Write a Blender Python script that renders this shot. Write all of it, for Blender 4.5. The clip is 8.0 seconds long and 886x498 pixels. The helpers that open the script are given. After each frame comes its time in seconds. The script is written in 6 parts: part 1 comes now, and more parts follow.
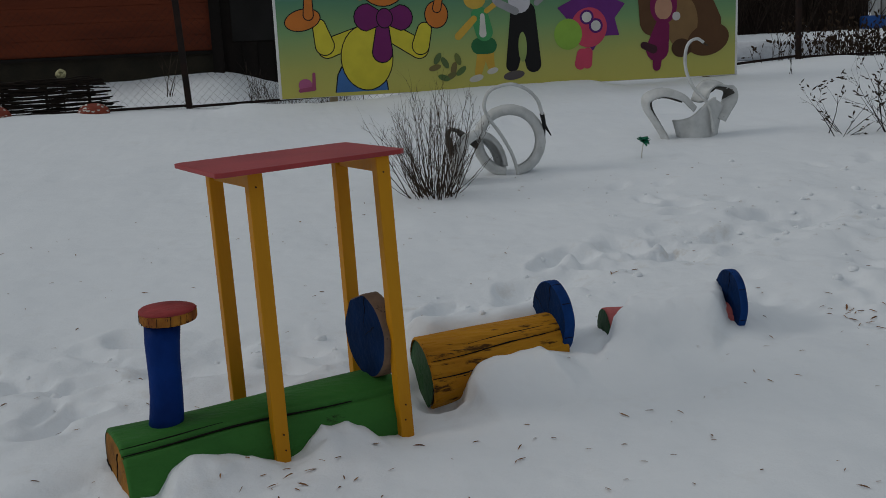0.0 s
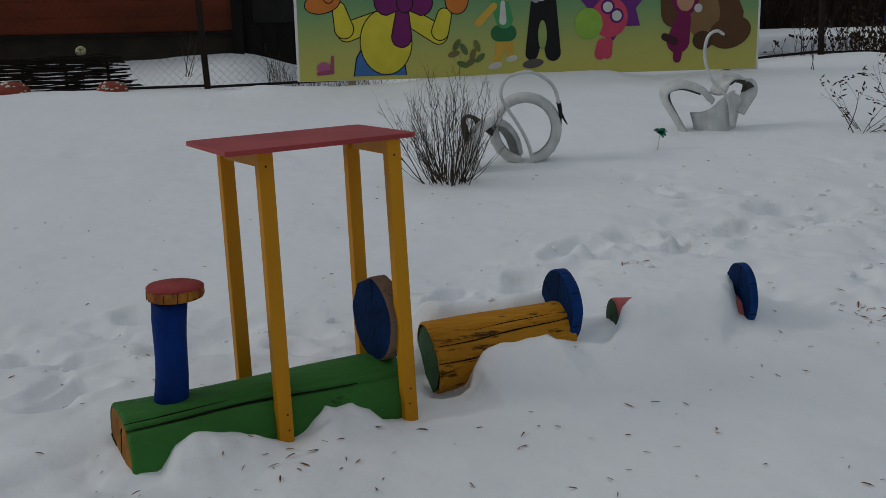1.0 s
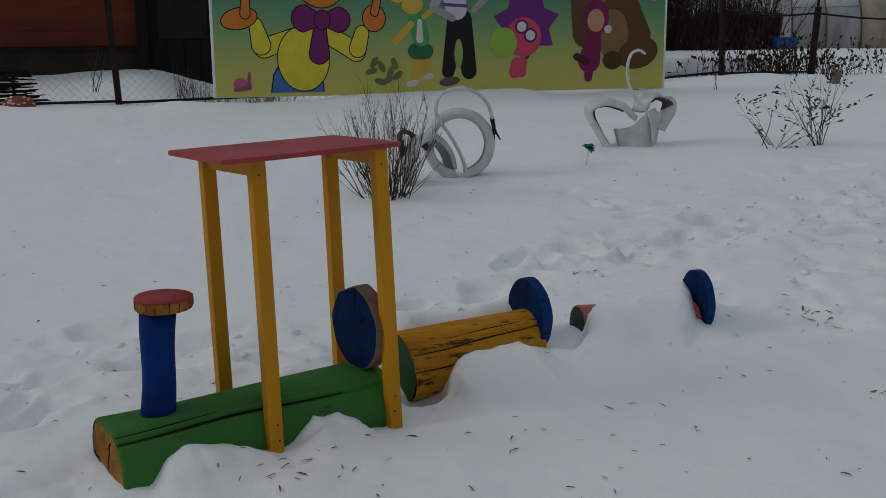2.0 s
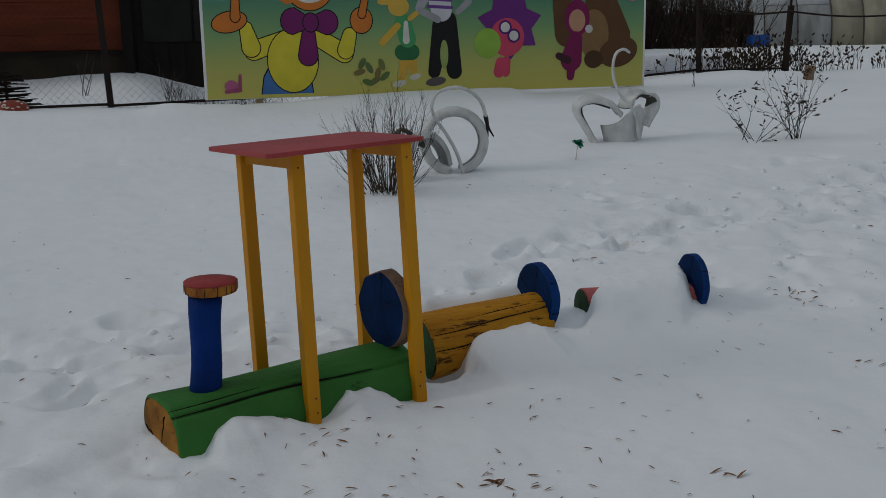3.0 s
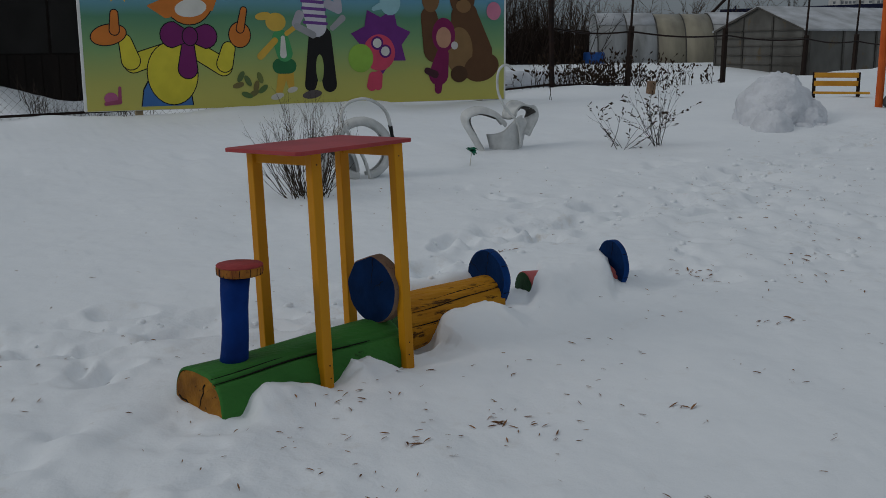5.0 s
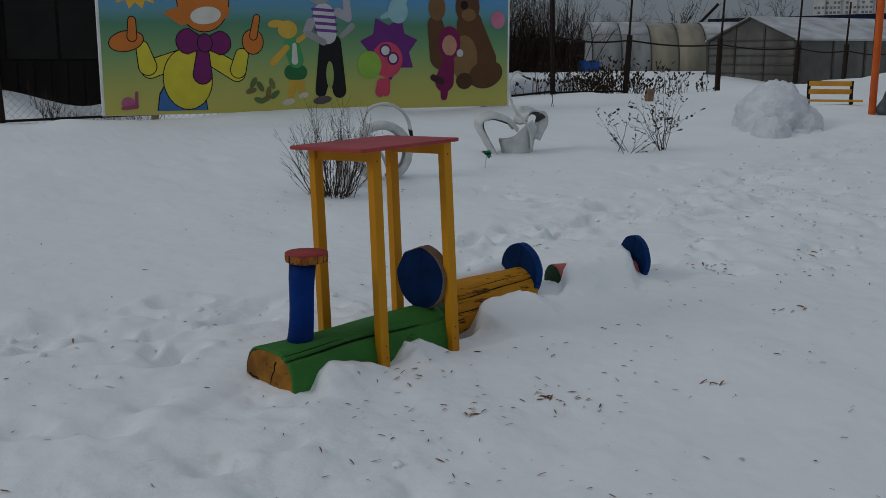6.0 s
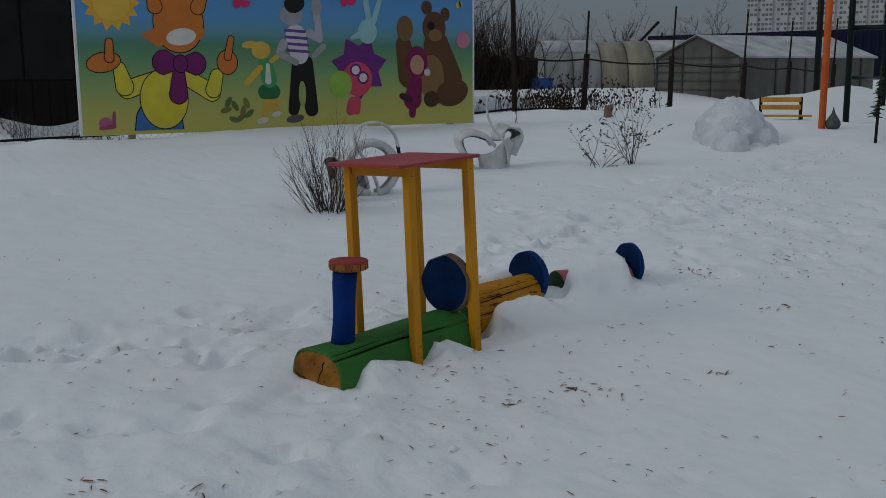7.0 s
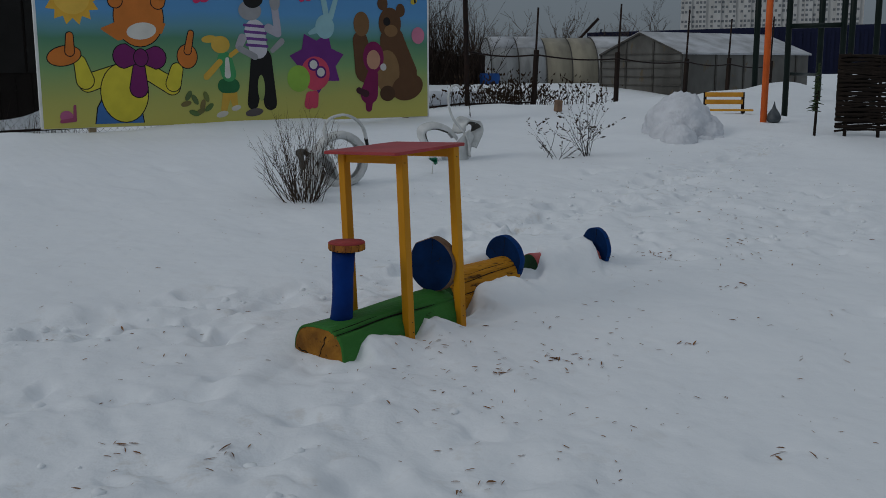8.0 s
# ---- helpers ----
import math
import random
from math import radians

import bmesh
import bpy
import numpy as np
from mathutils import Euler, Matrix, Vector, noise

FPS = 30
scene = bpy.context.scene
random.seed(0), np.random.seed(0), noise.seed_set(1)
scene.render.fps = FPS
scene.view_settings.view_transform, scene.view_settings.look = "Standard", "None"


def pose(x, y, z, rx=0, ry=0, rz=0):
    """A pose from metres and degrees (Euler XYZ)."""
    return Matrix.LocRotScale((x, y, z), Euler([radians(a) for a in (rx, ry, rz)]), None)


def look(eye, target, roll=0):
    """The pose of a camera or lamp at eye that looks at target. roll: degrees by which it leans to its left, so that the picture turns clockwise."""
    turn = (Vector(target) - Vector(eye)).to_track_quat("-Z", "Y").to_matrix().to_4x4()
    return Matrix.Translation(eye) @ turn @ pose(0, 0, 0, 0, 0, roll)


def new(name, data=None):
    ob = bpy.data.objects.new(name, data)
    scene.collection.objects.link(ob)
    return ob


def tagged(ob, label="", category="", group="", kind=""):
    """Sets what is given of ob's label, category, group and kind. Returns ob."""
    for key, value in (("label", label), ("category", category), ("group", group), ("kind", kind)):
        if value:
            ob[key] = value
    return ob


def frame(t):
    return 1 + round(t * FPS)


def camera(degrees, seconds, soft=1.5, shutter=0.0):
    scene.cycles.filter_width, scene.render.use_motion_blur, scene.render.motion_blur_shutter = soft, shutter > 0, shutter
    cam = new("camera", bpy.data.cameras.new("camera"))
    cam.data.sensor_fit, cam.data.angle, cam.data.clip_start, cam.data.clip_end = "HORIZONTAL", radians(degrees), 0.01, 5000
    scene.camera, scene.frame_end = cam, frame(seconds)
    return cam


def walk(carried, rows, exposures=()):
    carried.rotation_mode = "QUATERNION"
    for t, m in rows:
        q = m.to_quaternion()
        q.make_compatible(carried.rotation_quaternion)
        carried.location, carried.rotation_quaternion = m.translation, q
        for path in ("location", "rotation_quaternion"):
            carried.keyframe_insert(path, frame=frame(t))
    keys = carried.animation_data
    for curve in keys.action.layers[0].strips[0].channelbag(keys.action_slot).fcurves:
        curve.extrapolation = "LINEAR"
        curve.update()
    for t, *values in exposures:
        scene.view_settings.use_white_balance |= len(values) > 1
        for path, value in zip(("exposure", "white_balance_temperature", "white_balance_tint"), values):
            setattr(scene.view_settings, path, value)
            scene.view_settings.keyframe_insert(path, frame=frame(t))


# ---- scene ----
cam = camera(47.5, 8.0, soft=0.8)
PATH = [
    (0, (0.519, -3.351, 1.521), (0.867, -1.427, 1.098), -2.6),
    (0.5, (0.534, -3.346, 1.517), (0.881, -1.426, 1.078), -2.0),
    (1, (0.545, -3.349, 1.508), (0.861, -1.425, 1.062), -1.2),
    (1.5, (0.418, -3.32, 1.501), (0.819, -1.411, 1.062), 0.0),
    (1.7, (0.316, -3.305, 1.493), (0.784, -1.407, 1.073), 0.2),
    (2.8, (-0.017, -3.539, 1.469), (0.559, -1.668, 1.06), -1.4),
    (3, (-0.077, -3.592, 1.491), (0.494, -1.72, 1.08), -1.0),
    (3.5, (-0.333, -3.654, 1.506), (0.422, -1.846, 1.11), -0.2),
    (4, (-0.492, -3.757, 1.519), (0.294, -1.955, 1.149), -0.7),
    (4.5, (-0.673, -3.906, 1.503), (0.083, -2.092, 1.131), -0.4),
    (5, (-0.979, -3.978, 1.505), (-0.093, -2.227, 1.118), -0.4),
    (5.2, (-1.113, -4.002, 1.495), (-0.207, -2.261, 1.111), -0.7),
    (6.3, (-1.599, -4.272, 1.509), (-0.676, -2.535, 1.148), 0.3),
    (6.5, (-1.753, -4.298, 1.521), (-0.785, -2.581, 1.183), -0.5),
    (7, (-2.031, -4.372, 1.536), (-1.018, -2.681, 1.195), -0.4),
    (7.5, (-2.227, -4.543, 1.515), (-1.197, -2.864, 1.167), -1.8),
    (8, (-2.475, -4.555, 1.527), (-1.363, -2.93, 1.177), -0.2),
]
walk(cam, [(t, look(eye, target, roll)) for t, eye, target, roll in PATH],
     [(0, -0.07, 6680, 10), (3.5, -0.08, 6600, 10), (7, -0.13, 6380, 10), (8, -0.14, 6340, 10)])

# ---- world and light: an overcast winter day ----
world = bpy.data.worlds.new("overcast_sky")
scene.world = world
world.use_nodes = True
wn, wl = world.node_tree.nodes, world.node_tree.links
wn.clear()
w_out = wn.new("ShaderNodeOutputWorld")
w_bg = wn.new("ShaderNodeBackground")
w_bg2 = wn.new("ShaderNodeBackground")
w_add = wn.new("ShaderNodeAddShader")
w_sky = wn.new("ShaderNodeTexSky")
w_sky.sky_type = "NISHITA"
w_sky.sun_disc = False
w_sky.sun_elevation = radians(38)
w_sky.sun_rotation = radians(200)
w_bg.inputs["Strength"].default_value = 0.006
wl.new(w_sky.outputs[0], w_bg.inputs["Color"])
w_tc = wn.new("ShaderNodeTexCoord")
w_sep = wn.new("ShaderNodeSeparateXYZ")
w_map = wn.new("ShaderNodeMapRange")
w_mix = wn.new("ShaderNodeMix")
w_mix.data_type = "RGBA"
w_mix.inputs[6].default_value = (0.076, 0.094, 0.118, 1)
w_mix.inputs[7].default_value = (0.388, 0.418, 0.442, 1)
wl.new(w_tc.outputs["Generated"], w_sep.inputs[0])
wl.new(w_sep.outputs["Z"], w_map.inputs["Value"])
w_map.inputs["To Min"].default_value = 0.0
wl.new(w_map.outputs[0], w_mix.inputs[0])
wl.new(w_mix.outputs[2], w_bg2.inputs["Color"])
w_bg2.inputs["Strength"].default_value = 1.0
wl.new(w_bg.outputs[0], w_add.inputs[0])
wl.new(w_bg2.outputs[0], w_add.inputs[1])
wl.new(w_add.outputs[0], w_out.inputs["Surface"])

sun_data = bpy.data.lights.new("sun", "SUN")
sun_data.energy = 0.50
sun_data.angle = radians(20)
sun_data.color = (1.0, 0.97, 0.93)
sun = new("sun", sun_data)
sun.matrix_world = look((-30, 4, 17), (0, 0, 0))

# ---- materials ----
def material(name, col, col2=None, rough=0.7, scale=6.0, fine=60.0, bump=0.15, wear=None, wear_at=0.62, metal=0.0, stretch=(1, 1, 1), spec=0.18, dist=0.01):
    """Two-scale mottled surface: col to col2 by large noise, fine grain in bump, wear colour in patches."""
    m = bpy.data.materials.new(name)
    m.use_nodes = True
    n, l = m.node_tree.nodes, m.node_tree.links
    b = n["Principled BSDF"]
    b.inputs["Roughness"].default_value = rough
    b.inputs["Metallic"].default_value = metal
    b.inputs["Specular IOR Level"].default_value = spec
    tc = n.new("ShaderNodeTexCoord")
    mp = n.new("ShaderNodeMapping")
    mp.inputs["Scale"].default_value = stretch
    l.new(tc.outputs["Object"], mp.inputs["Vector"])
    big = n.new("ShaderNodeTexNoise")
    big.inputs["Scale"].default_value = scale
    big.inputs["Detail"].default_value = 5
    l.new(mp.outputs[0], big.inputs["Vector"])
    sm = n.new("ShaderNodeTexNoise")
    sm.inputs["Scale"].default_value = fine
    sm.inputs["Detail"].default_value = 3
    l.new(mp.outputs[0], sm.inputs["Vector"])
    mix = n.new("ShaderNodeMix")
    mix.data_type = "RGBA"
    c2 = col2 or tuple(c * 0.75 for c in col)
    mix.inputs[6].default_value = (*col, 1)
    mix.inputs[7].default_value = (*c2, 1)
    ramp = n.new("ShaderNodeValToRGB")
    ramp.color_ramp.elements[0].position = 0.35
    ramp.color_ramp.elements[1].position = 0.68
    l.new(big.outputs["Fac"], ramp.inputs[0])
    l.new(ramp.outputs[0], mix.inputs[0])
    last = mix.outputs[2]
    if wear:
        wr = n.new("ShaderNodeValToRGB")
        wr.color_ramp.elements[0].position = wear_at
        wr.color_ramp.elements[1].position = wear_at + 0.06
        wnz = n.new("ShaderNodeTexNoise")
        wnz.inputs["Scale"].default_value = scale * 2.7
        wnz.inputs["Detail"].default_value = 8
        wnz.inputs["Roughness"].default_value = 0.65
        l.new(mp.outputs[0], wnz.inputs["Vector"])
        l.new(wnz.outputs["Fac"], wr.inputs[0])
        mw = n.new("ShaderNodeMix")
        mw.data_type = "RGBA"
        l.new(wr.outputs[0], mw.inputs[0])
        l.new(last, mw.inputs[6])
        mw.inputs[7].default_value = (*wear, 1)
        last = mw.outputs[2]
    l.new(last, b.inputs["Base Color"])
    bp = n.new("ShaderNodeBump")
    bp.inputs["Strength"].default_value = bump
    bp.inputs["Distance"].default_value = dist
    l.new(sm.outputs["Fac"], bp.inputs["Height"])
    l.new(bp.outputs[0], b.inputs["Normal"])
    return m


def snow_material():
    """Fresh snow, lumpier and a little soiled where it has been trodden."""
    m = bpy.data.materials.new("snow")
    m.use_nodes = True
    n, l = m.node_tree.nodes, m.node_tree.links
    b = n["Principled BSDF"]
    b.inputs["Roughness"].default_value = 0.8
    b.inputs["Specular IOR Level"].default_value = 0.1
    tc = n.new("ShaderNodeTexCoord")
    at = n.new("ShaderNodeAttribute")
    at.attribute_name = "trodden"
    def nz(scale, detail, rough=0.55):
        t = n.new("ShaderNodeTexNoise")
        t.inputs["Scale"].default_value, t.inputs["Detail"].default_value, t.inputs["Roughness"].default_value = scale, detail, rough
        l.new(tc.outputs["Object"], t.inputs["Vector"])
        return t.outputs["Fac"]
    def math_node(op, a, c):
        t = n.new("ShaderNodeMath")
        t.operation = op
        for k, q in enumerate((a, c)):
            if isinstance(q, (int, float)):
                t.inputs[k].default_value = q
            else:
                l.new(q, t.inputs[k])
        return t.outputs[0]
    lumps = math_node("MULTIPLY", nz(10, 5, 0.55), math_node("MULTIPLY_ADD", at.outputs["Fac"], 0.55))
    lumps.node.inputs[1].links[0].from_node.inputs[2].default_value = 0.14
    grain = math_node("MULTIPLY", nz(120, 3), 0.025)
    b1 = n.new("ShaderNodeBump")
    b1.inputs["Strength"].default_value = 0.9
    b1.inputs["Distance"].default_value = 0.045
    l.new(math_node("ADD", lumps, grain), b1.inputs["Height"])
    l.new(b1.outputs[0], b.inputs["Normal"])
    mix = n.new("ShaderNodeMix")
    mix.data_type = "RGBA"
    mix.inputs[6].default_value = (0.845, 0.875, 0.90, 1)
    mix.inputs[7].default_value = (0.715, 0.75, 0.79, 1)
    patch = n.new("ShaderNodeMapRange")
    patch.inputs["From Min"].default_value, patch.inputs["From Max"].default_value = 0.40, 0.66
    l.new(math_node("ADD", math_node("MULTIPLY", nz(1.1, 4), 0.5), math_node("MULTIPLY", nz(5.0, 6, 0.6), 0.5)), patch.inputs["Value"])
    worn = n.new("ShaderNodeMapRange")
    worn.inputs["To Min"].default_value, worn.inputs["To Max"].default_value = 0.22, 1.0
    l.new(at.outputs["Fac"], worn.inputs["Value"])
    l.new(math_node("MULTIPLY", patch.outputs[0], worn.outputs[0]), mix.inputs[0])
    dirt = n.new("ShaderNodeMapRange")
    dirt.inputs["From Min"].default_value, dirt.inputs["From Max"].default_value = 0.58, 0.72
    l.new(nz(5.5, 6, 0.65), dirt.inputs["Value"])
    mx = n.new("ShaderNodeMix")
    mx.data_type = "RGBA"
    l.new(math_node("MULTIPLY", dirt.outputs[0], math_node("MULTIPLY_ADD", at.outputs["Fac"], 0.62)), mx.inputs[0])
    l.new(mix.outputs[2], mx.inputs[6])
    mx.inputs[7].default_value = (0.52, 0.47, 0.40, 1)
    l.new(mx.outputs[2], b.inputs["Base Color"])
    for q in n:
        if q.type == "MATH" and q.operation == "MULTIPLY_ADD" and q.inputs[1].default_value > 0.58:
            q.inputs[2].default_value = 0.08
    return m


M_SNOW = snow_material()
M_SNOW2 = material("old_snow", (0.74, 0.76, 0.80), (0.58, 0.60, 0.64), 0.85, 4.0, 22, 0.7, dist=0.035, spec=0.1)
M_GREEN = material("green_paint", (0.050, 0.195, 0.040), (0.034, 0.135, 0.028), 0.6, 5, 50, 0.35, (0.024, 0.040, 0.016), 0.645, stretch=(0.35, 1, 1), spec=0.1, dist=0.02)
M_GREEND = material("dark_green_paint", (0.018, 0.075, 0.018), (0.010, 0.04, 0.012), 0.6, 6, 40, 0.4, (0.10, 0.07, 0.03), 0.64)
M_YELLOWLOG = material("yellow_log_paint", (0.56, 0.265, 0.022), (0.40, 0.165, 0.014), 0.6, 9, 40, 0.8, (0.085, 0.038, 0.010), 0.565, stretch=(0.2, 1, 1), spec=0.08, dist=0.02)
M_YELLOW = material("yellow_post_paint", (0.60, 0.265, 0.008), (0.50, 0.205, 0.007), 0.5, 5, 70, 0.15, (0.36, 0.14, 0.01), 0.66, stretch=(1, 1, 0.2))
M_BLUE = material("blue_paint", (0.003, 0.034, 0.20), (0.002, 0.020, 0.12), 0.6, 7, 45, 0.3, (0.01, 0.02, 0.06), 0.68, spec=0.08)
M_BLUED = material("weathered_blue_paint", (0.003, 0.024, 0.095), (0.002, 0.014, 0.055), 0.7, 8, 40, 0.5, (0.02, 0.03, 0.05), 0.64, spec=0.06)
M_BLUERIM = material("worn_blue_rim_paint", (0.006, 0.045, 0.19), (0.003, 0.026, 0.11), 0.65, 9, 45, 0.4, (0.03, 0.04, 0.06), 0.66, spec=0.08)
M_RED = material("red_roof_paint", (0.40, 0.060, 0.062), (0.31, 0.045, 0.046), 0.5, 4, 60, 0.15, (0.28, 0.06, 0.06), 0.68)
M_REDCAP = material("red_cap_paint", (0.38, 0.055, 0.055), (0.24, 0.035, 0.035), 0.6, 14, 60, 0.3, (0.15, 0.05, 0.04), 0.62)
M_PINK = material("faded_red_paint", (0.52, 0.14, 0.13), (0.40, 0.09, 0.09), 0.6, 10, 50, 0.3)
M_BARK = material("painted_bark_edge", (0.42, 0.18, 0.025), (0.20, 0.055, 0.018), 0.8, 26, 60, 0.8, (0.10, 0.03, 0.015), 0.56, stretch=(1, 1, 0.3))
M_WOODEND = material("weathered_end_grain", (0.40, 0.175, 0.022), (0.17, 0.070, 0.012), 0.8, 9, 70, 0.6, (0.05, 0.024, 0.01), 0.60)
M_WOODRAW = material("bare_weathered_wood", (0.26, 0.17, 0.11), (0.15, 0.10, 0.07), 0.85, 9, 60, 0.5, (0.07, 0.05, 0.04), 0.60)
M_PALEWOOD = material("pale_new_timber", (0.42, 0.33, 0.20), (0.32, 0.25, 0.15), 0.8, 6, 60, 0.3, stretch=(1, 1, 0.2))
M_CRACK = material("crack", (0.012, 0.011, 0.009), rough=0.95, bump=0)
M_SCREW = material("rusty_screw", (0.06, 0.035, 0.02), rough=0.6, metal=0.6)
M_TYRE = material("white_painted_tyre", (0.66, 0.67, 0.66), (0.50, 0.51, 0.50), 0.6, 8, 60, 0.4, (0.22, 0.22, 0.21), 0.66)
M_TYREIN = material("tyre_inside", (0.10, 0.095, 0.085), (0.05, 0.05, 0.045), 0.8, 9, 50, 0.4)
M_RUBBER = material("black_rubber", (0.02, 0.02, 0.02), rough=0.7)
M_TWIG = material("grey_brown_twig", (0.075, 0.052, 0.036), (0.04, 0.03, 0.022), 0.85, 9, 60, 0.3)
M_TWIGD = material("dark_twig", (0.022, 0.015, 0.011), (0.013, 0.009, 0.007), 0.9, 9, 60, 0.3)
M_THICKET = material("brown_thicket_twig", (0.048, 0.032, 0.024), (0.026, 0.018, 0.014), 0.9, 9, 60, 0.3)
M_SEED = material("dry_seed_heads", (0.05, 0.03, 0.018), (0.03, 0.02, 0.012), 0.9, 30, 90, 0.4)
M_LEAF = material("dead_leaf", (0.30, 0.155, 0.07), (0.14, 0.065, 0.032), 0.8, 12, 90, 0.3)
M_IRON = material("dark_fence_iron", (0.016, 0.012, 0.011), (0.030, 0.016, 0.012), 0.7, 7, 60, 0.3, metal=0.2)
M_WIRE = material("fence_wire", (0.016, 0.014, 0.012), rough=0.8)
M_WHITE = material("white_board_edge", (0.78, 0.78, 0.76), (0.66, 0.66, 0.64), 0.5, 4, 60, 0.1)
M_REDWALL = material("red_brown_cladding", (0.150, 0.030, 0.010), (0.095, 0.019, 0.007), 0.65, 3, 40, 0.3, (0.10, 0.03, 0.02), 0.68, stretch=(0.2, 1, 1))
M_PLINTH = material("dirty_plinth_render", (0.034, 0.028, 0.018), (0.020, 0.017, 0.012), 0.85, 2.5, 30, 0.5)
M_DARKWOOD = material("dark_tarred_boards", (0.008, 0.006, 0.005), (0.014, 0.010, 0.008), 0.8, 3, 40, 0.4, stretch=(1, 1, 0.2))
M_SHEET = material("dull_sheet_metal", (0.014, 0.013, 0.012), (0.02, 0.019, 0.018), 0.5, 2, 40, 0.2, metal=0.3)
M_BROWNFENCE = material("old_brown_boards", (0.028, 0.018, 0.013), (0.017, 0.011, 0.009), 0.85, 2, 40, 0.4, stretch=(1, 1, 0.2))
M_FILM = material("milky_greenhouse_film", (0.17, 0.168, 0.155), (0.07, 0.067, 0.06), 0.4, 1.1, 25, 0.3, (0.13, 0.105, 0.07), 0.58, stretch=(1, 1, 0.6))
M_FILMT = material("clear_greenhouse_film", (0.38, 0.39, 0.39), (0.20, 0.205, 0.20), 0.35, 1.6, 25, 0.3, (0.30, 0.28, 0.24), 0.64, stretch=(2.2, 1, 0.5))
M_FILMY = material("yellowed_greenhouse_film", (0.31, 0.285, 0.215), (0.21, 0.19, 0.145), 0.4, 1.8, 25, 0.3, stretch=(2.2, 1, 0.5))
M_ROOFSNOW = material("thin_roof_snow", (0.52, 0.54, 0.57), (0.32, 0.33, 0.34), 0.7, 2.2, 22, 0.5, (0.28, 0.28, 0.28), 0.66, dist=0.02)
M_GHFRAME = material("grey_greenhouse_frame", (0.10, 0.095, 0.085), (0.06, 0.056, 0.05), 0.7, 6, 60, 0.2)
M_NAVY = material("navy_profiled_sheet", (0.005, 0.008, 0.034), (0.004, 0.006, 0.026), 0.5, 0.2, 8, 0.2)
M_FLATS = material("pale_flats_wall", (0.47, 0.465, 0.45), (0.40, 0.395, 0.38), 0.8, 0.08, 4, 0.2)
M_GLASS = material("dark_window_glass", (0.17, 0.18, 0.19), (0.12, 0.13, 0.14), 0.15, 0.3, 4, 0.0)
M_ORANGE = material("orange_pole_paint", (0.72, 0.14, 0.025), (0.58, 0.10, 0.02), 0.5, 4, 50, 0.2)
M_GPOLE = material("dark_green_pole_paint", (0.005, 0.013, 0.010), (0.004, 0.010, 0.008), 0.45, 4, 50, 0.2)
M_SLAT = material("yellow_bench_slats", (0.66, 0.33, 0.04), (0.52, 0.24, 0.025), 0.5, 4, 50, 0.2)
M_TEAR = material("grey_painted_plastic", (0.10, 0.115, 0.125), (0.06, 0.07, 0.08), 0.35, 9, 50, 0.2)
M_CAPRED = material("red_mushroom_paint", (0.27, 0.055, 0.03), (0.19, 0.038, 0.022), 0.5, 8, 50, 0.2)
M_SPOT = material("white_spot_paint", (0.70, 0.68, 0.62), rough=0.6)
M_PALEY = material("pale_yellow_plastic", (0.55, 0.52, 0.30), (0.42, 0.38, 0.2), 0.6, 20, 60, 0.3)
M_FLOWER = material("green_plastic_petals", (0.01, 0.16, 0.085), (0.007, 0.10, 0.055), 0.4, 12, 50, 0.2)
M_FROND = material("spruce_needles", (0.05, 0.075, 0.035), (0.03, 0.045, 0.02), 0.8, 12, 50, 0.2)
M_BLUEBARREL = material("blue_barrel_plastic", (0.02, 0.09, 0.32), rough=0.5)


# ---- mesh helpers ----
def mesh_data(name, verts, faces, mat, smooth=True):
    me = bpy.data.meshes.new(name)
    me.from_pydata([tuple(v) for v in verts], [], faces)
    me.materials.append(mat)
    if smooth:
        me.polygons.foreach_set("use_smooth", [True] * len(me.polygons))
    me.update()
    return me


def thing(name, loc, label, category, group="", kind=""):
    ob = new(name)
    ob.empty_display_size = 0.1
    ob.matrix_world = Matrix.Translation(loc)
    return tagged(ob, label, category, group, kind)


def piece(name, geo, mat, parent=None, label="", smooth=True, bevel=0.0):
    """Links (verts, faces) in world metres as one mesh under parent."""
    verts, faces = geo
    ob = new(name, mesh_data(name, verts, faces, mat, smooth))
    if bevel:
        md = ob.modifiers.new("bevel", "BEVEL")
        md.width, md.segments, md.limit_method = bevel, 2, "ANGLE"
    if parent:
        ob.parent = parent
        if parent.type == "EMPTY":
            ob.matrix_parent_inverse = parent.matrix_basis.inverted()
    if label:
        ob["label"] = label
    return ob


def join(*geos):
    verts, faces = [], []
    for v, f in geos:
        k = len(verts)
        verts += list(v)
        faces += [tuple(i + k for i in q) for q in f]
    return verts, faces


def beam(a, b, w, d, side=(1, 0, 0)):
    """A straight bar from a to b, w wide along side, d deep across it."""
    a, b = Vector(a), Vector(b)
    ax = (b - a).normalized()
    s = Vector(side)
    s = (s - ax * s.dot(ax)).normalized()
    t = ax.cross(s)
    v = []
    for p in (a, b):
        for i, j in ((-1, -1), (1, -1), (1, 1), (-1, 1)):
            v.append(p + s * (i * w / 2) + t * (j * d / 2))
    return v, [(3, 2, 1, 0), (4, 5, 6, 7), (0, 1, 5, 4), (1, 2, 6, 5), (2, 3, 7, 6), (3, 0, 4, 7)]


def block(x0, y0, z0, x1, y1, z1):
    return beam(((x0 + x1) / 2, (y0 + y1) / 2, z0), ((x0 + x1) / 2, (y0 + y1) / 2, z1), x1 - x0, y1 - y0)


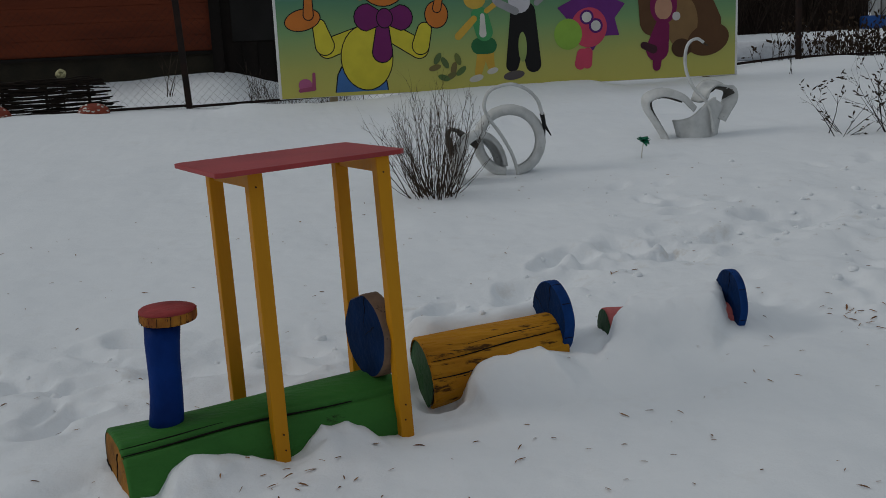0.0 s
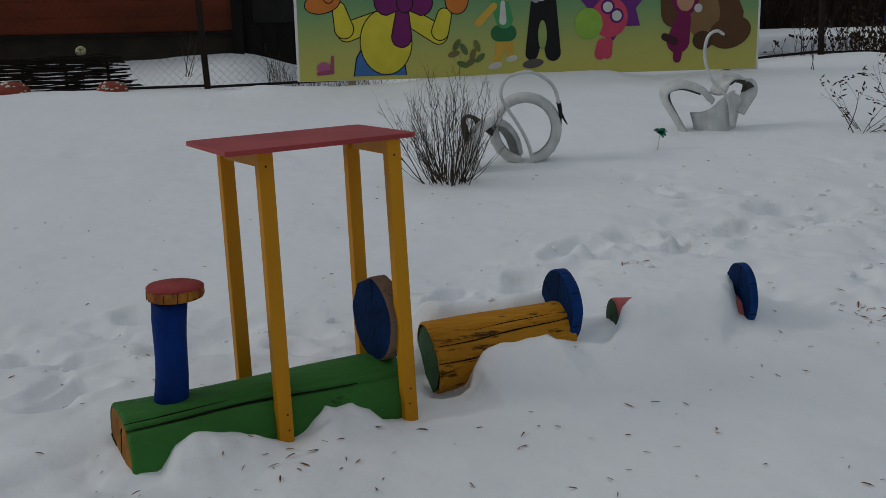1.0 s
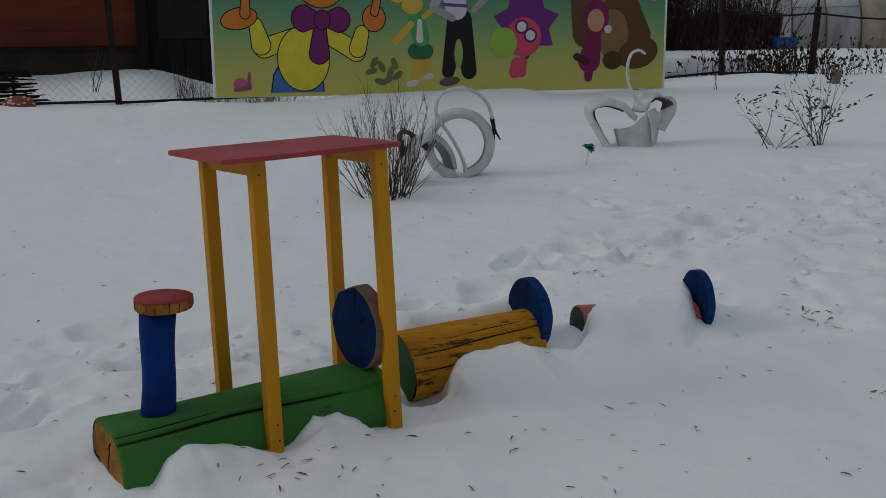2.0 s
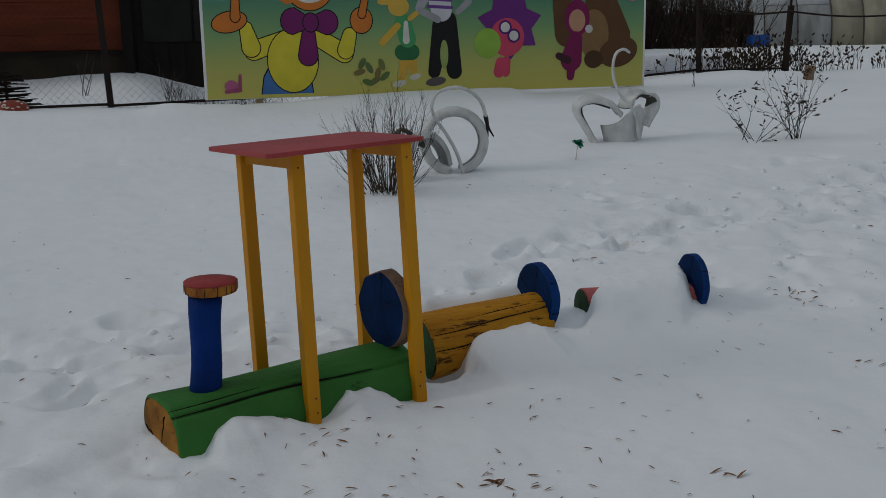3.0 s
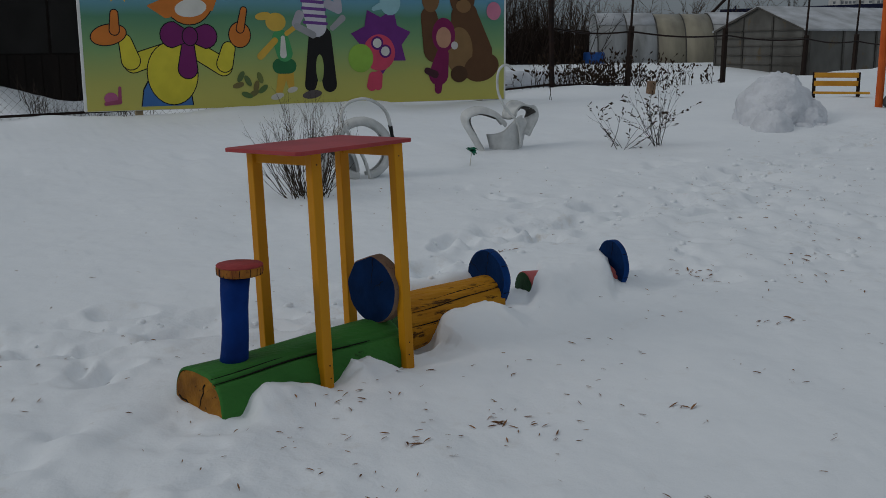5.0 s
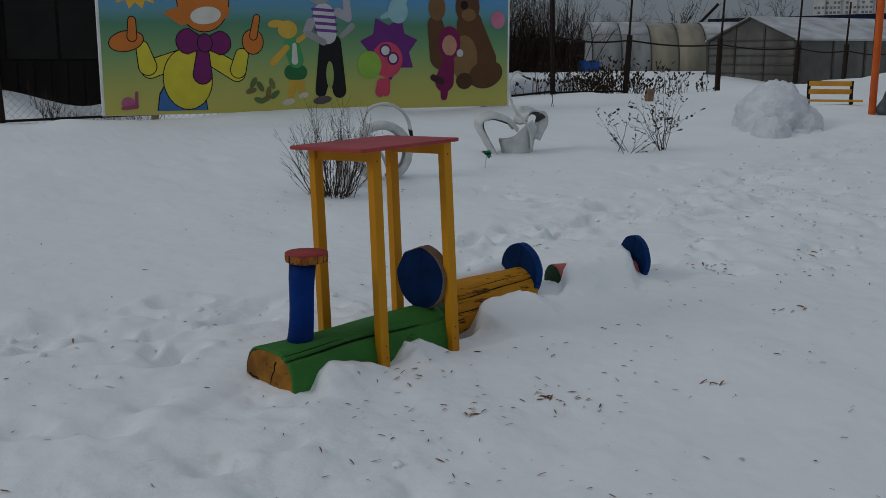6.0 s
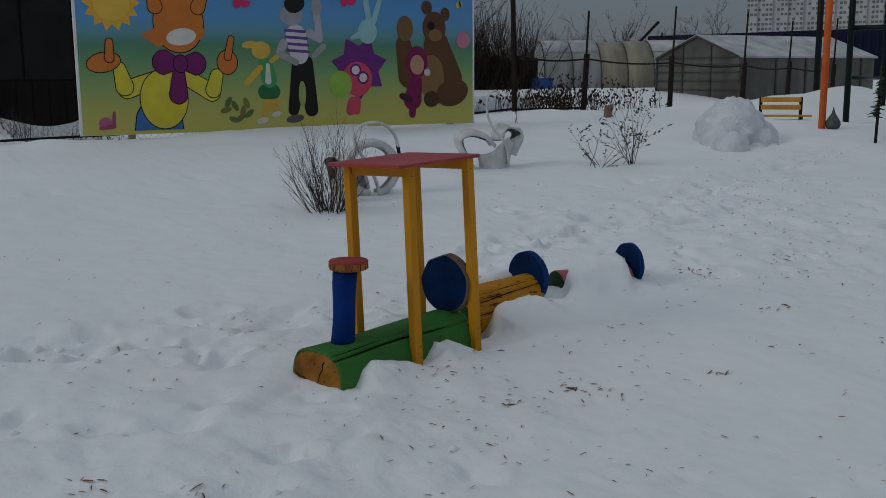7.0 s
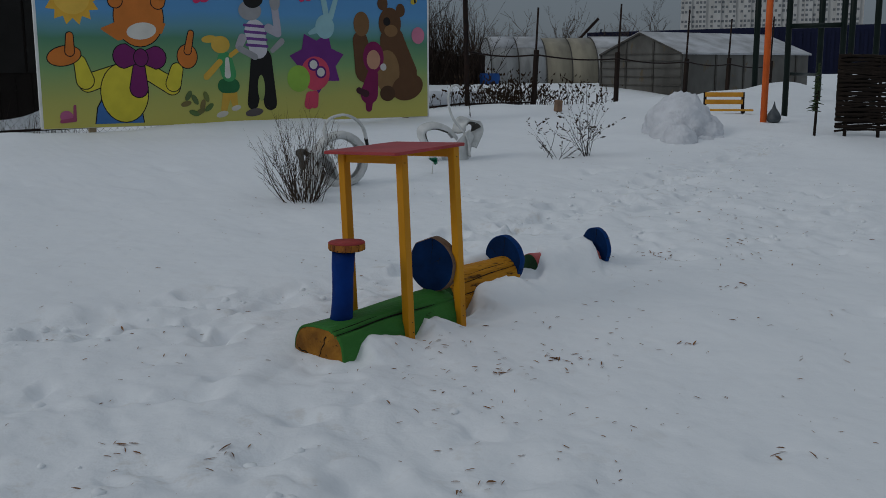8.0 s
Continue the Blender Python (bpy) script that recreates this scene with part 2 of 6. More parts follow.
def tube(points, radii, sides=5, flat=1.0):
    """A tapered round tube through points."""
    pts = [Vector(p) for p in points]
    n = len(pts)
    if not hasattr(radii, "__len__"):
        radii = [radii] * n
    verts, faces = [], []
    ref = Vector((0.31, 0.2, 0.93))
    prev = None
    for i, p in enumerate(pts):
        ax = (pts[min(i + 1, n - 1)] - pts[max(i - 1, 0)])
        ax = ax.normalized() if ax.length > 1e-9 else Vector((0, 0, 1))
        s = prev if prev else (ref if abs(ref.dot(ax)) < 0.9 else Vector((1, 0, 0)))
        s = (s - ax * s.dot(ax)).normalized()
        prev = s
        t = ax.cross(s)
        for k in range(sides):
            a = 2 * math.pi * k / sides
            verts.append(p + (s * math.cos(a) + t * math.sin(a) * flat) * radii[i])
    for i in range(n - 1):
        for k in range(sides):
            q = (k + 1) % sides
            faces.append((i * sides + k, i * sides + q, (i + 1) * sides + q, (i + 1) * sides + k))
    faces.append(tuple(range(sides - 1, -1, -1)))
    faces.append(tuple((n - 1) * sides + k for k in range(sides)))
    return verts, faces


def lathe(profile, centre, sides=24, wobble=0.0, seed=0, closed=True):
    """Turned shape: profile of (radius, height) round the upright through centre."""
    rnd = random.Random(seed)
    ph = [rnd.uniform(0, 6.28) for _ in range(3)]
    cx, cy, cz = centre
    verts, faces = [], []
    for r, h in profile:
        for k in range(sides):
            a = 2 * math.pi * k / sides
            w = 1 + wobble * (math.sin(3 * a + ph[0]) + 0.6 * math.sin(5 * a + ph[1]) + 0.5 * math.sin(2 * a + ph[2]))
            verts.append((cx + r * w * math.cos(a), cy + r * w * math.sin(a), cz + h))
    n = len(profile)
    for i in range(n - 1):
        for k in range(sides):
            q = (k + 1) % sides
            faces.append((i * sides + k, i * sides + q, (i + 1) * sides + q, (i + 1) * sides + k))
    if closed:
        faces.append(tuple(range(sides - 1, -1, -1)))
        faces.append(tuple((n - 1) * sides + k for k in range(sides)))
    return verts, faces


def transform(geo, m):
    return [m @ Vector(v) for v in geo[0]], geo[1]


# ---- snow-covered ground ----
def lattice(ix, iy, seed):
    h = (ix * 374761393 + iy * 668265263 + seed * 144665) & 0x7FFFFFFF
    h = ((h ^ (h >> 13)) * 1274126177) & 0x7FFFFFFF
    return ((h ^ (h >> 16)) & 0xFFFF) / 65535.0


def vnoise(x, y, scale, seed):
    """Smooth noise in -1..1 with features of the given size."""
    u, v = np.asarray(x, float) / scale, np.asarray(y, float) / scale
    iu, iv = np.floor(u).astype(np.int64), np.floor(v).astype(np.int64)
    fu, fv = u - iu, v - iv
    fu, fv = fu * fu * fu * (fu * (fu * 6 - 15) + 10), fv * fv * fv * (fv * (fv * 6 - 15) + 10)
    a = lattice(iu, iv, seed) * (1 - fu) + lattice(iu + 1, iv, seed) * fu
    b = lattice(iu, iv + 1, seed) * (1 - fu) + lattice(iu + 1, iv + 1, seed) * fu
    return (a * (1 - fv) + b * fv) * 2 - 1


def smooth_min(u, c, k):
    h = np.clip(0.5 + 0.5 * (c - u) / k, 0, 1)
    return c * (1 - h) + u * h - k * h * (1 - h)


TRAIL = [(-6.0, 1.2), (-3.0, 1.45), (-1.4, 1.38), (0.0, 1.30), (0.8, 1.12), (1.6, 1.55), (2.5, 2.15), (3.7, 2.4), (4.6, 2.5), (5.9, 3.2), (7.2, 3.6), (9.0, 4.2)]


def dist_line(x, y, line):
    best = np.full(np.shape(x), 1e9)
    for (ax, ay), (bx, by) in zip(line[:-1], line[1:]):
        dx, dy = bx - ax, by - ay
        t = np.clip(((x - ax) * dx + (y - ay) * dy) / (dx * dx + dy * dy), 0, 1)
        best = np.minimum(best, np.hypot(x - ax - t * dx, y - ay - t * dy))
    return best


def pits():
    """Footprints: (x, y, heading, length, width, depth)."""
    rnd = random.Random(11)
    out = []
    for (ax, ay), (bx, by) in zip(TRAIL[:-1], TRAIL[1:]):
        n = int(math.hypot(bx - ax, by - ay) / 0.17)
        for i in range(n):
            t = rnd.random()
            out.append((ax + (bx - ax) * t + rnd.gauss(0, 0.16), ay + (by - ay) * t + rnd.gauss(0, 0.16),
                        math.atan2(by - ay, bx - ax) + rnd.gauss(0, 0.5), rnd.uniform(0.10, 0.17), rnd.uniform(0.055, 0.085), rnd.uniform(0.015, 0.06)))
    for i in range(60):
        out.append((rnd.uniform(2.6, 7.5), rnd.uniform(0.2, 4.0), rnd.uniform(0, 6.3), rnd.uniform(0.08, 0.14), rnd.uniform(0.05, 0.08), rnd.uniform(0.01, 0.045)))
    for i in range(55):
        out.append((rnd.uniform(-3.2, -0.1), rnd.uniform(-2.7, 0.9), rnd.uniform(0, 6.3), rnd.uniform(0.08, 0.16), rnd.uniform(0.05, 0.09), rnd.uniform(0.015, 0.05)))
    for x, y, d in ((-0.13, 1.66, 0.075), (-0.68, 1.23, 0.05), (0.06, 1.19, 0.05), (3.81, 2.70, 0.075), (3.36, 2.38, 0.06), (2.71, 2.17, 0.05), (2.46, 2.07, 0.04), (2.92, 2.12, 0.05), (2.67, 2.37, 0.04),
                    (5.96, 3.38, 0.07), (5.44, 3.92, 0.05), (5.50, 2.97, 0.05), (5.24, 2.29, 0.045), (-0.36, 1.15, 0.05), (0.38, 1.48, 0.03), (3.30, 0.79, 0.025), (3.28, 0.97, 0.03), (4.23, 0.90, 0.03), (3.39, -0.92, 0.045),
                    (0.06, -1.09, 0.025), (-1.24, 1.31, 0.05), (-0.97, 1.15, 0.05), (-0.42, 0.71, 0.04), (1.39, 6.55, 0.035), (-0.31, 6.22, 0.03), (0.67, 5.70, 0.02), (-0.58, -1.24, 0.04), (1.07, -1.93, 0.02),
                    (-2.1, 6.0, 0.025), (-1.2, 6.15, 0.02), (-0.7, 6.2, 0.03), (0.1, 6.35, 0.02), (0.8, 6.45, 0.03), (3.3, 7.4, 0.03), (5.0, 7.2, 0.04), (5.3, 5.8, 0.03)):
        out.append((x, y, rnd.uniform(-0.5, 0.5), 0.15, 0.085, d))
    return out


PITS = pits()
# heaps and hollows: x, y, spread along, spread across, heading, height
HEAPS = [(0.60, -0.06, 0.3, 0.10, 0.33, 0.02), (0.0, -0.07, 0.06, 0.06, 0.3, -0.035), (1.245, 0.685, 0.055, 0.055, 0.15, -0.19), (1.95, 0.80, 0.07, 0.06, 0.4, -0.035), (2.80, 0.70, 0.07, 0.06, 0.2, -0.03),
         (11.0, 6.6, 0.8, 0.6, 0.0, 0.10),
         (0.45, 0.68, 0.5, 0.12, 0.33, 0.04), (7.2, 5.0, 2.6, 2.2, 0.0, 0.075), (11.0, 4.8, 1.7, 1.8, 0.0, 0.20), (9.2, 10.9, 1.3, 0.5, 0.0, 0.14), (-2.2, 10.4, 0.8, 0.4, 0.0, 0.07),
         (-3.2, 15.4, 2.0, 1.6, 0.0, -0.22), (0.1, 14.4, 0.7, 1.2, 0.0, 0.10), (1.55, 14.4, 0.75, 1.9, 0.0, -0.85), (12.5, 14.5, 3.0, 1.6, 0.1, 0.10), (17.5, 10.6, 3.0, 0.9, 0.1, 0.25), (18.6, 11.45, 1.2, 0.3, 0.1, 0.3), (16.0, 11.4, 0.5, 0.3, 0.1, 0.12), (14.0, 9.9, 1.4, 0.6, -0.5, 0.16)]
# drifts with a level back along the logs: from, to, half width, height
BANKS = [((0.5, 10.12), (5.0, 10.12), 0.45, 0.095), ((1.22, 1.06), (1.74, 1.08), 0.11, 0.165)]
# where the snow lies against a log: start, heading, skew, from and to across, reach behind and in front, then (along, height) knots
DRIFTS = [((-0.062, 0.166), 0.3368, 0.0, -0.02, 0.20, 0.05, 0.13,
           ((-0.12, -0.03), (0.0, -0.008), (0.085, -0.012), (0.135, 0.055), (0.20, 0.082), (0.27, 0.084), (0.45, 0.05), (0.56, -0.004), (0.63, 0.018), (0.71, 0.092), (0.76, 0.082), (0.83, 0.086), (0.90, 0.055), (0.94, 0.006), (1.02, -0.02), (1.16, -0.01))),
          ((1.15, 0.80), 0.1527, 0.0, -0.02, 0.17, 0.06, 0.26,
           ((-0.16, -0.03), (-0.02, -0.04), (0.06, -0.02), (0.11, 0.015), (0.145, 0.104), (0.21, 0.130), (0.32, 0.138), (0.45, 0.150), (0.505, 0.176), (0.54, 0.150), (0.63, 0.100), (0.72, 0.10), (0.95, 0.12))),
          ((2.04, 0.945), -0.0322, 0.6, -0.13, 0.05, 0.15, 0.19,
           ((-0.16, 0.09), (0.03, 0.13), (0.065, 0.165), (0.09, 0.245), (0.12, 0.254), (0.20, 0.256), (0.46, 0.270), (0.54, 0.283), (0.575, 0.265), (0.625, 0.15), (0.80, 0.12)))]


def ground_height(x, y):
    x, y = np.asarray(x, float), np.asarray(y, float)
    u = 0.063 * y + 0.015 * np.clip(x, -20, 20)
    z = -smooth_min(-smooth_min(u, 0.76, 0.25), 0.30, 0.2)
    rise = np.clip((y - 12.5) / 6.0, 0, 1)
    z = z + 0.36 * rise * rise * (3 - 2 * rise)
    near = np.exp(-np.maximum(np.hypot(x - 2, y - 3) - 14, 0) / 10)
    z = z + near * (0.022 * vnoise(x, y, 1.4, 1) + 0.014 * vnoise(x, y, 0.55, 2) + 0.006 * vnoise(x, y, 0.2, 3))
    for (px, py), head, skew, b0, b1, rb, rf, knots in DRIFTS:
        c, q = math.cos(head), math.sin(head)
        b = (x - px) * q - (y - py) * c
        a = (x - px) * c + (y - py) * q + skew * b + 0.012 * vnoise(x, y, 0.09, 33) + 0.008 * vnoise(x, y, 0.04, 34)
        ka = [k[0] for k in knots]
        w = np.exp(-(np.maximum(b0 - b, 0) / rb) ** 2 - (np.maximum(b - b1, 0) / rf) ** 2)
        w = w * np.exp(-(np.maximum(ka[0] - a, 0) / 0.12) ** 2 - (np.maximum(a - ka[-1], 0) / 0.12) ** 2)
        z = z * (1 - w) + (np.interp(a, ka, [k[1] for k in knots]) + 0.006 * vnoise(x, y, 0.08, 35) + 0.003 * vnoise(x, y, 0.035, 36)) * w
    for hx, hy, sa, sb, head, amp in HEAPS:
        c, s = math.cos(head), math.sin(head)
        a, b = (x - hx) * c + (y - hy) * s, -(x - hx) * s + (y - hy) * c
        z = z + amp * np.exp(-0.5 * ((a / sa) ** 2 + (b / sb) ** 2))
    for (ax, ay), (bx, by), w, amp in BANKS:
        z = z + amp * np.exp(-(dist_line(x + 0.02 * vnoise(x, y, 0.11, 31), y + 0.02 * vnoise(x, y, 0.11, 32), [(ax, ay), (bx, by)]) / w) ** 3)
    d = dist_line(x, y, TRAIL)
    churn = np.exp(-(d / 0.35) ** 2)
    z = z + churn * (0.034 * vnoise(x, y, 0.24, 5) + 0.010 * vnoise(x, y, 0.09, 6) + 0.04 * np.maximum(0, vnoise(x, y, 0.12, 15) - 0.4) - 0.025)
    fore = np.exp(-(((x + 1.4) / 1.8) ** 2 + ((y + 1.2) / 1.8) ** 2)) + 0.75 * np.exp(-(((x - 5.2) / 2.2) ** 2 + ((y - 1.8) / 1.8) ** 2))
    z = z + fore * (0.048 * vnoise(x, y, 0.30, 7) + 0.030 * np.abs(vnoise(x, y, 0.19, 19)) + 0.015 * vnoise(x, y, 0.14, 8) + 0.025 * np.maximum(0, vnoise(x, y, 0.10, 18) - 0.4))
    z = z + near * 0.003 * vnoise(x, y, 0.07, 9)
    for px, py, head, la, wb, dep in PITS:
        if x.ndim:
            sel = (np.abs(x - px) < 0.5) & (np.abs(y - py) < 0.5)
            if not sel.any():
                continue
            xs, ys = x[sel], y[sel]
        else:
            if abs(x - px) > 0.5 or abs(y - py) > 0.5:
                continue
            xs, ys = x, y
        c, s = math.cos(head), math.sin(head)
        xs, ys = xs + 0.035 * vnoise(xs, ys, 0.12, 51), ys + 0.035 * vnoise(xs, ys, 0.12, 52)
        r2 = (((xs - px) * c + (ys - py) * s) / la) ** 2 + ((-(xs - px) * s + (ys - py) * c) / wb) ** 2
        dz = -dep * np.exp(-r2 ** 1.6) + 0.18 * dep * np.exp(-((np.sqrt(r2) - 1.5) / 0.4) ** 2)
        if x.ndim:
            z[sel] += dz
        else:
            z = z + dz
    return z


def on_ground(x, y):
    return float(ground_height(np.array([float(x)]), np.array([float(y)]))[0])


def axis_steps(lo, hi, fine, reach, growth, lo2, hi2, finest):
    mid = list(np.arange(lo, lo2, fine)) + list(np.arange(lo2, hi2, finest)) + list(np.arange(hi2, hi, fine))
    up, step, p = [], fine, mid[-1]
    while p < reach:
        step *= growth
        p += step
        up.append(p)
    down, step, p = [], fine, lo
    while p > -reach:
        step *= growth
        p -= step
        down.append(p)
    return np.array(down[::-1] + mid + up)


gx = axis_steps(-3.2, 5.2, 0.027, 2500, 1.035, -0.25, 2.9, 0.013)
gy = axis_steps(-3.0, 3.4, 0.027, 2500, 1.035, -0.25, 1.2, 0.013)
GX, GY = np.meshgrid(gx, gy)
GZ = ground_height(GX.ravel(), GY.ravel())
gverts = np.column_stack((GX.ravel(), GY.ravel(), GZ))
nx, ny = len(gx), len(gy)
ii, jj = np.meshgrid(np.arange(nx - 1), np.arange(ny - 1))
k0 = (jj * nx + ii).ravel()
gfaces = np.column_stack((k0, k0 + 1, k0 + nx + 1, k0 + nx))
ground_mesh = bpy.data.meshes.new("ground")
ground_mesh.vertices.add(len(gverts))
ground_mesh.vertices.foreach_set("co", gverts.ravel())
ground_mesh.loops.add(gfaces.size)
ground_mesh.loops.foreach_set("vertex_index", gfaces.ravel().astype(np.int32))
ground_mesh.polygons.add(len(gfaces))
ground_mesh.polygons.foreach_set("loop_start", np.arange(0, gfaces.size, 4, dtype=np.int32))
ground_mesh.polygons.foreach_set("use_smooth", np.ones(len(gfaces), dtype=bool))
trod = np.exp(-(dist_line(GX.ravel(), GY.ravel(), TRAIL) / 0.45) ** 2)
gxr, gyr = GX.ravel(), GY.ravel()
trod = np.maximum(trod, 0.9 * np.exp(-((gxr + 1.4) / 1.8) ** 2 - ((gyr + 1.2) / 1.8) ** 2))
trod = np.maximum(trod, 0.45 * np.exp(-((gxr - 5.2) / 2.4) ** 2 - ((gyr - 1.8) / 1.9) ** 2))
layer = ground_mesh.attributes.new("trodden", "FLOAT", "POINT")
layer.data.foreach_set("value", (trod * (0.6 + 0.4 * vnoise(gxr, gyr, 0.6, 41))).astype(np.float32))
ground_mesh.materials.append(M_SNOW)
ground_mesh.update(calc_edges=True)
ground = tagged(new("ground", ground_mesh), "thick uneven snow with footprints over a gentle slope", "snow", kind="structure")

# ---- the log train ----
def log_body(p0, p1, hw, hh, power, seed, rings=46, sides=120, taper=1.0, groove=(), end_in=0.012):
    """A log from p0 to p1 with rounded rims, wavy sides and split grooves (angle, wave, depth)."""
    rnd = random.Random(seed)
    p0, p1 = Vector(p0), Vector(p1)
    ax = (p1 - p0).normalized()
    side = Vector((-ax.y, ax.x, 0)).normalized()
    up = ax.cross(side) * 1.0
    if up.z < 0:
        up = -up
    ph = [rnd.uniform(0, 6.3) for _ in range(6)]
    length = (p1 - p0).length
    verts, faces = [], []
    for i in range(rings + 1):
        t = i / rings
        t = t * t * (3 - 2 * t)
        edge = min(t, 1 - t) * length
        rim = 1 - (end_in / hw) * max(0, 1 - edge / end_in) ** 2
        sc = (1 + (taper - 1) * t) * rim
        for k in range(sides):
            a = 2 * math.pi * k / sides
            ca, sa = math.cos(a), math.sin(a)
            pw = power + (2 - power) * t if power > 2 else power
            r = (abs(ca) ** pw + abs(sa) ** pw) ** (-1 / pw)
            w = 1 + 0.018 * math.sin(2 * a + ph[0] + 3 * t) + 0.012 * math.sin(3 * a + ph[1] - 4 * t) + 0.01 * math.sin(7 * t + ph[2] + a) + 0.006 * math.sin(11 * a + ph[3] + 5 * t)
            for ga, wave, dep in groove:
                mid = ga + wave * math.sin(3.2 * t + ph[4]) + 0.3 * wave * math.sin(11 * t + ph[5])
                dd = (a - mid + math.pi) % (2 * math.pi) - math.pi
                w -= dep / hw * math.exp(-(dd * hw / 0.007) ** 2)
            verts.append(p0 + ax * (t * length) + side * (ca * r * hw * sc * w) + up * (sa * r * hh * sc * w))
    for i in range(rings):
        for k in range(sides):
            q = (k + 1) % sides
            faces.append((i * sides + k, (i + 1) * sides + k, (i + 1) * sides + q, i * sides + q))
    def crack(ga, wave, t0, t1, rad):
        pts, rr = [], []
        for i in range(25):
            t = t0 + (t1 - t0) * i / 24
            a = ga + wave * math.sin(3.2 * t + ph[4]) + 0.3 * wave * math.sin(11 * t + ph[5])
            ca, sa = math.cos(a), math.sin(a)
            pw = power + (2 - power) * t if power > 2 else power
            r = (abs(ca) ** pw + abs(sa) ** pw) ** (-1 / pw)
            w = 1 + 0.018 * math.sin(2 * a + ph[0] + 3 * t) + 0.012 * math.sin(3 * a + ph[1] - 4 * t) + 0.01 * math.sin(7 * t + ph[2] + a) + 0.006 * math.sin(11 * a + ph[3] + 5 * t)
            k = (1 + (taper - 1) * t) * w - 0.004 / hw
            pts.append(p0 + ax * (t * length) + side * (ca * r * hw * k) + up * (sa * r * hh * k))
            rr.append(rad * (0.35 + 0.65 * math.sin(math.pi * (i + 0.6) / 25.2)) * (0.8 + 0.4 * rnd.random()))
        return tube(pts, rr, 5)
    return (verts, faces), crack


def end_disc(p, ax, hw, hh, power, seed, out=0.004, rings=8, sides=60):
    """The sawn end of a log, slightly domed and uneven."""
    rnd = random.Random(seed)
    p, ax = Vector(p), Vector(ax).normalized()
    side = Vector((-ax.y, ax.x, 0)).normalized()
    up = Vector((0, 0, 1))
    verts, faces = [p + ax * out], []
    for i in range(1, rings + 1):
        f = i / rings
        for k in range(sides):
            a = 2 * math.pi * k / sides
            ca, sa = math.cos(a), math.sin(a)
            r = (abs(ca) ** power + abs(sa) ** power) ** (-1 / power) * f
            verts.append(p + side * (ca * r * hw) + up * (sa * r * hh) + ax * (out * (1 - f ** 6) + rnd.uniform(-0.001, 0.001)))
    for k in range(sides):
        q = (k + 1) % sides
        faces.append((0, 1 + k, 1 + q))
        for i in range(rings - 1):
            b = 1 + i * sides
            faces.append((b + k, b + sides + k, b + sides + q, b + q))
    return verts, faces


def disc_wheel(c, heading, r, thick, seed, flats=()):
    """An upright slice of trunk: front face, rim band, back. Returns face geometry and rim geometry."""
    rnd = random.Random(seed)
    ph = [rnd.uniform(0, 6.3) for _ in range(3)]
    ax = Vector((math.cos(heading), math.sin(heading), 0))
    side, up, c = Vector((-ax.y, ax.x, 0)), Vector((0, 0, 1)), Vector(c)
    sides = 64
    def rad(a):
        w = r * (1 + 0.012 * math.sin(2 * a + ph[0]) + 0.01 * math.sin(5 * a + ph[1]) + 0.006 * math.sin(9 * a + ph[2]))
        for fa, depth in flats:
            d = (a - fa + math.pi) % (2 * math.pi) - math.pi
            if abs(d) < 1.2:
                w = min(w, r * (1 - depth) / max(0.3, math.cos(d)))
        return w
    def ring(off, k):
        return [c + ax * off + (side * math.cos(2 * math.pi * i / sides) + up * math.sin(2 * math.pi * i / sides)) * (rad(2 * math.pi * i / sides) * k) for i in range(sides)]
    face_v = [c - ax * (thick / 2 + 0.002)] + ring(-thick / 2 - 0.001, 0.5) + ring(-thick / 2, 0.965)
    face_f = []
    for k in range(sides):
        q = (k + 1) % sides
        face_f += [(0, 1 + k, 1 + q), (1 + k, 1 + sides + k, 1 + sides + q, 1 + q)]
    rim_v, rim_f = [], []
    for off, k in ((-thick / 2, 0.965), (-thick / 2 + 0.006, 1.0), (thick / 2 - 0.006, 1.0), (thick / 2, 0.965), (thick / 2 + 0.001, 0.02)):
        rim_v += ring(off, k)
    for i in range(4):
        for k in range(sides):
            q = (k + 1) % sides
            rim_f.append((i * sides + k, (i + 1) * sides + k, (i + 1) * sides + q, i * sides + q))
    return (face_v, face_f), (rim_v, rim_f)


def radial_crack(c, heading, thick, a, r0, r1, rad):
    ax = Vector((math.cos(heading), math.sin(heading), 0))
    side, up = Vector((-ax.y, ax.x, 0)), Vector((0, 0, 1))
    pts = []
    for i in range(7):
        f = r0 + (r1 - r0) * i / 6
        aa = a + 0.05 * math.sin(i * 2.1)
        pts.append(Vector(c) - ax * (thick / 2 + 0.0015) + (side * math.cos(aa) + up * math.sin(aa)) * f)
    return tube(pts, [rad * (0.4 + i / 9) for i in range(7)], 5)


HEAD1 = radians(19.3)
A1 = Vector((math.cos(HEAD1), math.sin(HEAD1), 0))
N1 = Vector((-A1.y, A1.x, 0))
nose = Vector((-0.062, 0.166, -0.012))
loco = thing("log_locomotive", nose + A1 * 0.5 - Vector((0, 0, 0.15)), "playground log locomotive painted green with yellow cabin, half sunk in snow", "play train")
tail = nose + A1 * 1.09 + Vector((0, 0, 0.022))
body, crack = log_body(nose, tail, 0.183, 0.190, 3.2, 3, groove=((2.34, 0.05, 0.012), (2.18, 0.04, 0.005)), sides=160, rings=60)
trunk = piece("log", body, M_GREEN, loco, "split log in worn green paint")
piece("crack", crack(2.34, 0.05, 0.0, 0.80, 0.0042), M_CRACK, trunk)
piece("crack", crack(2.18, 0.04, 0.0, 0.34, 0.0026), M_CRACK, trunk)
piece("crack", crack(2.9, 0.12, 0.45, 0.98, 0.002), M_CRACK, trunk)
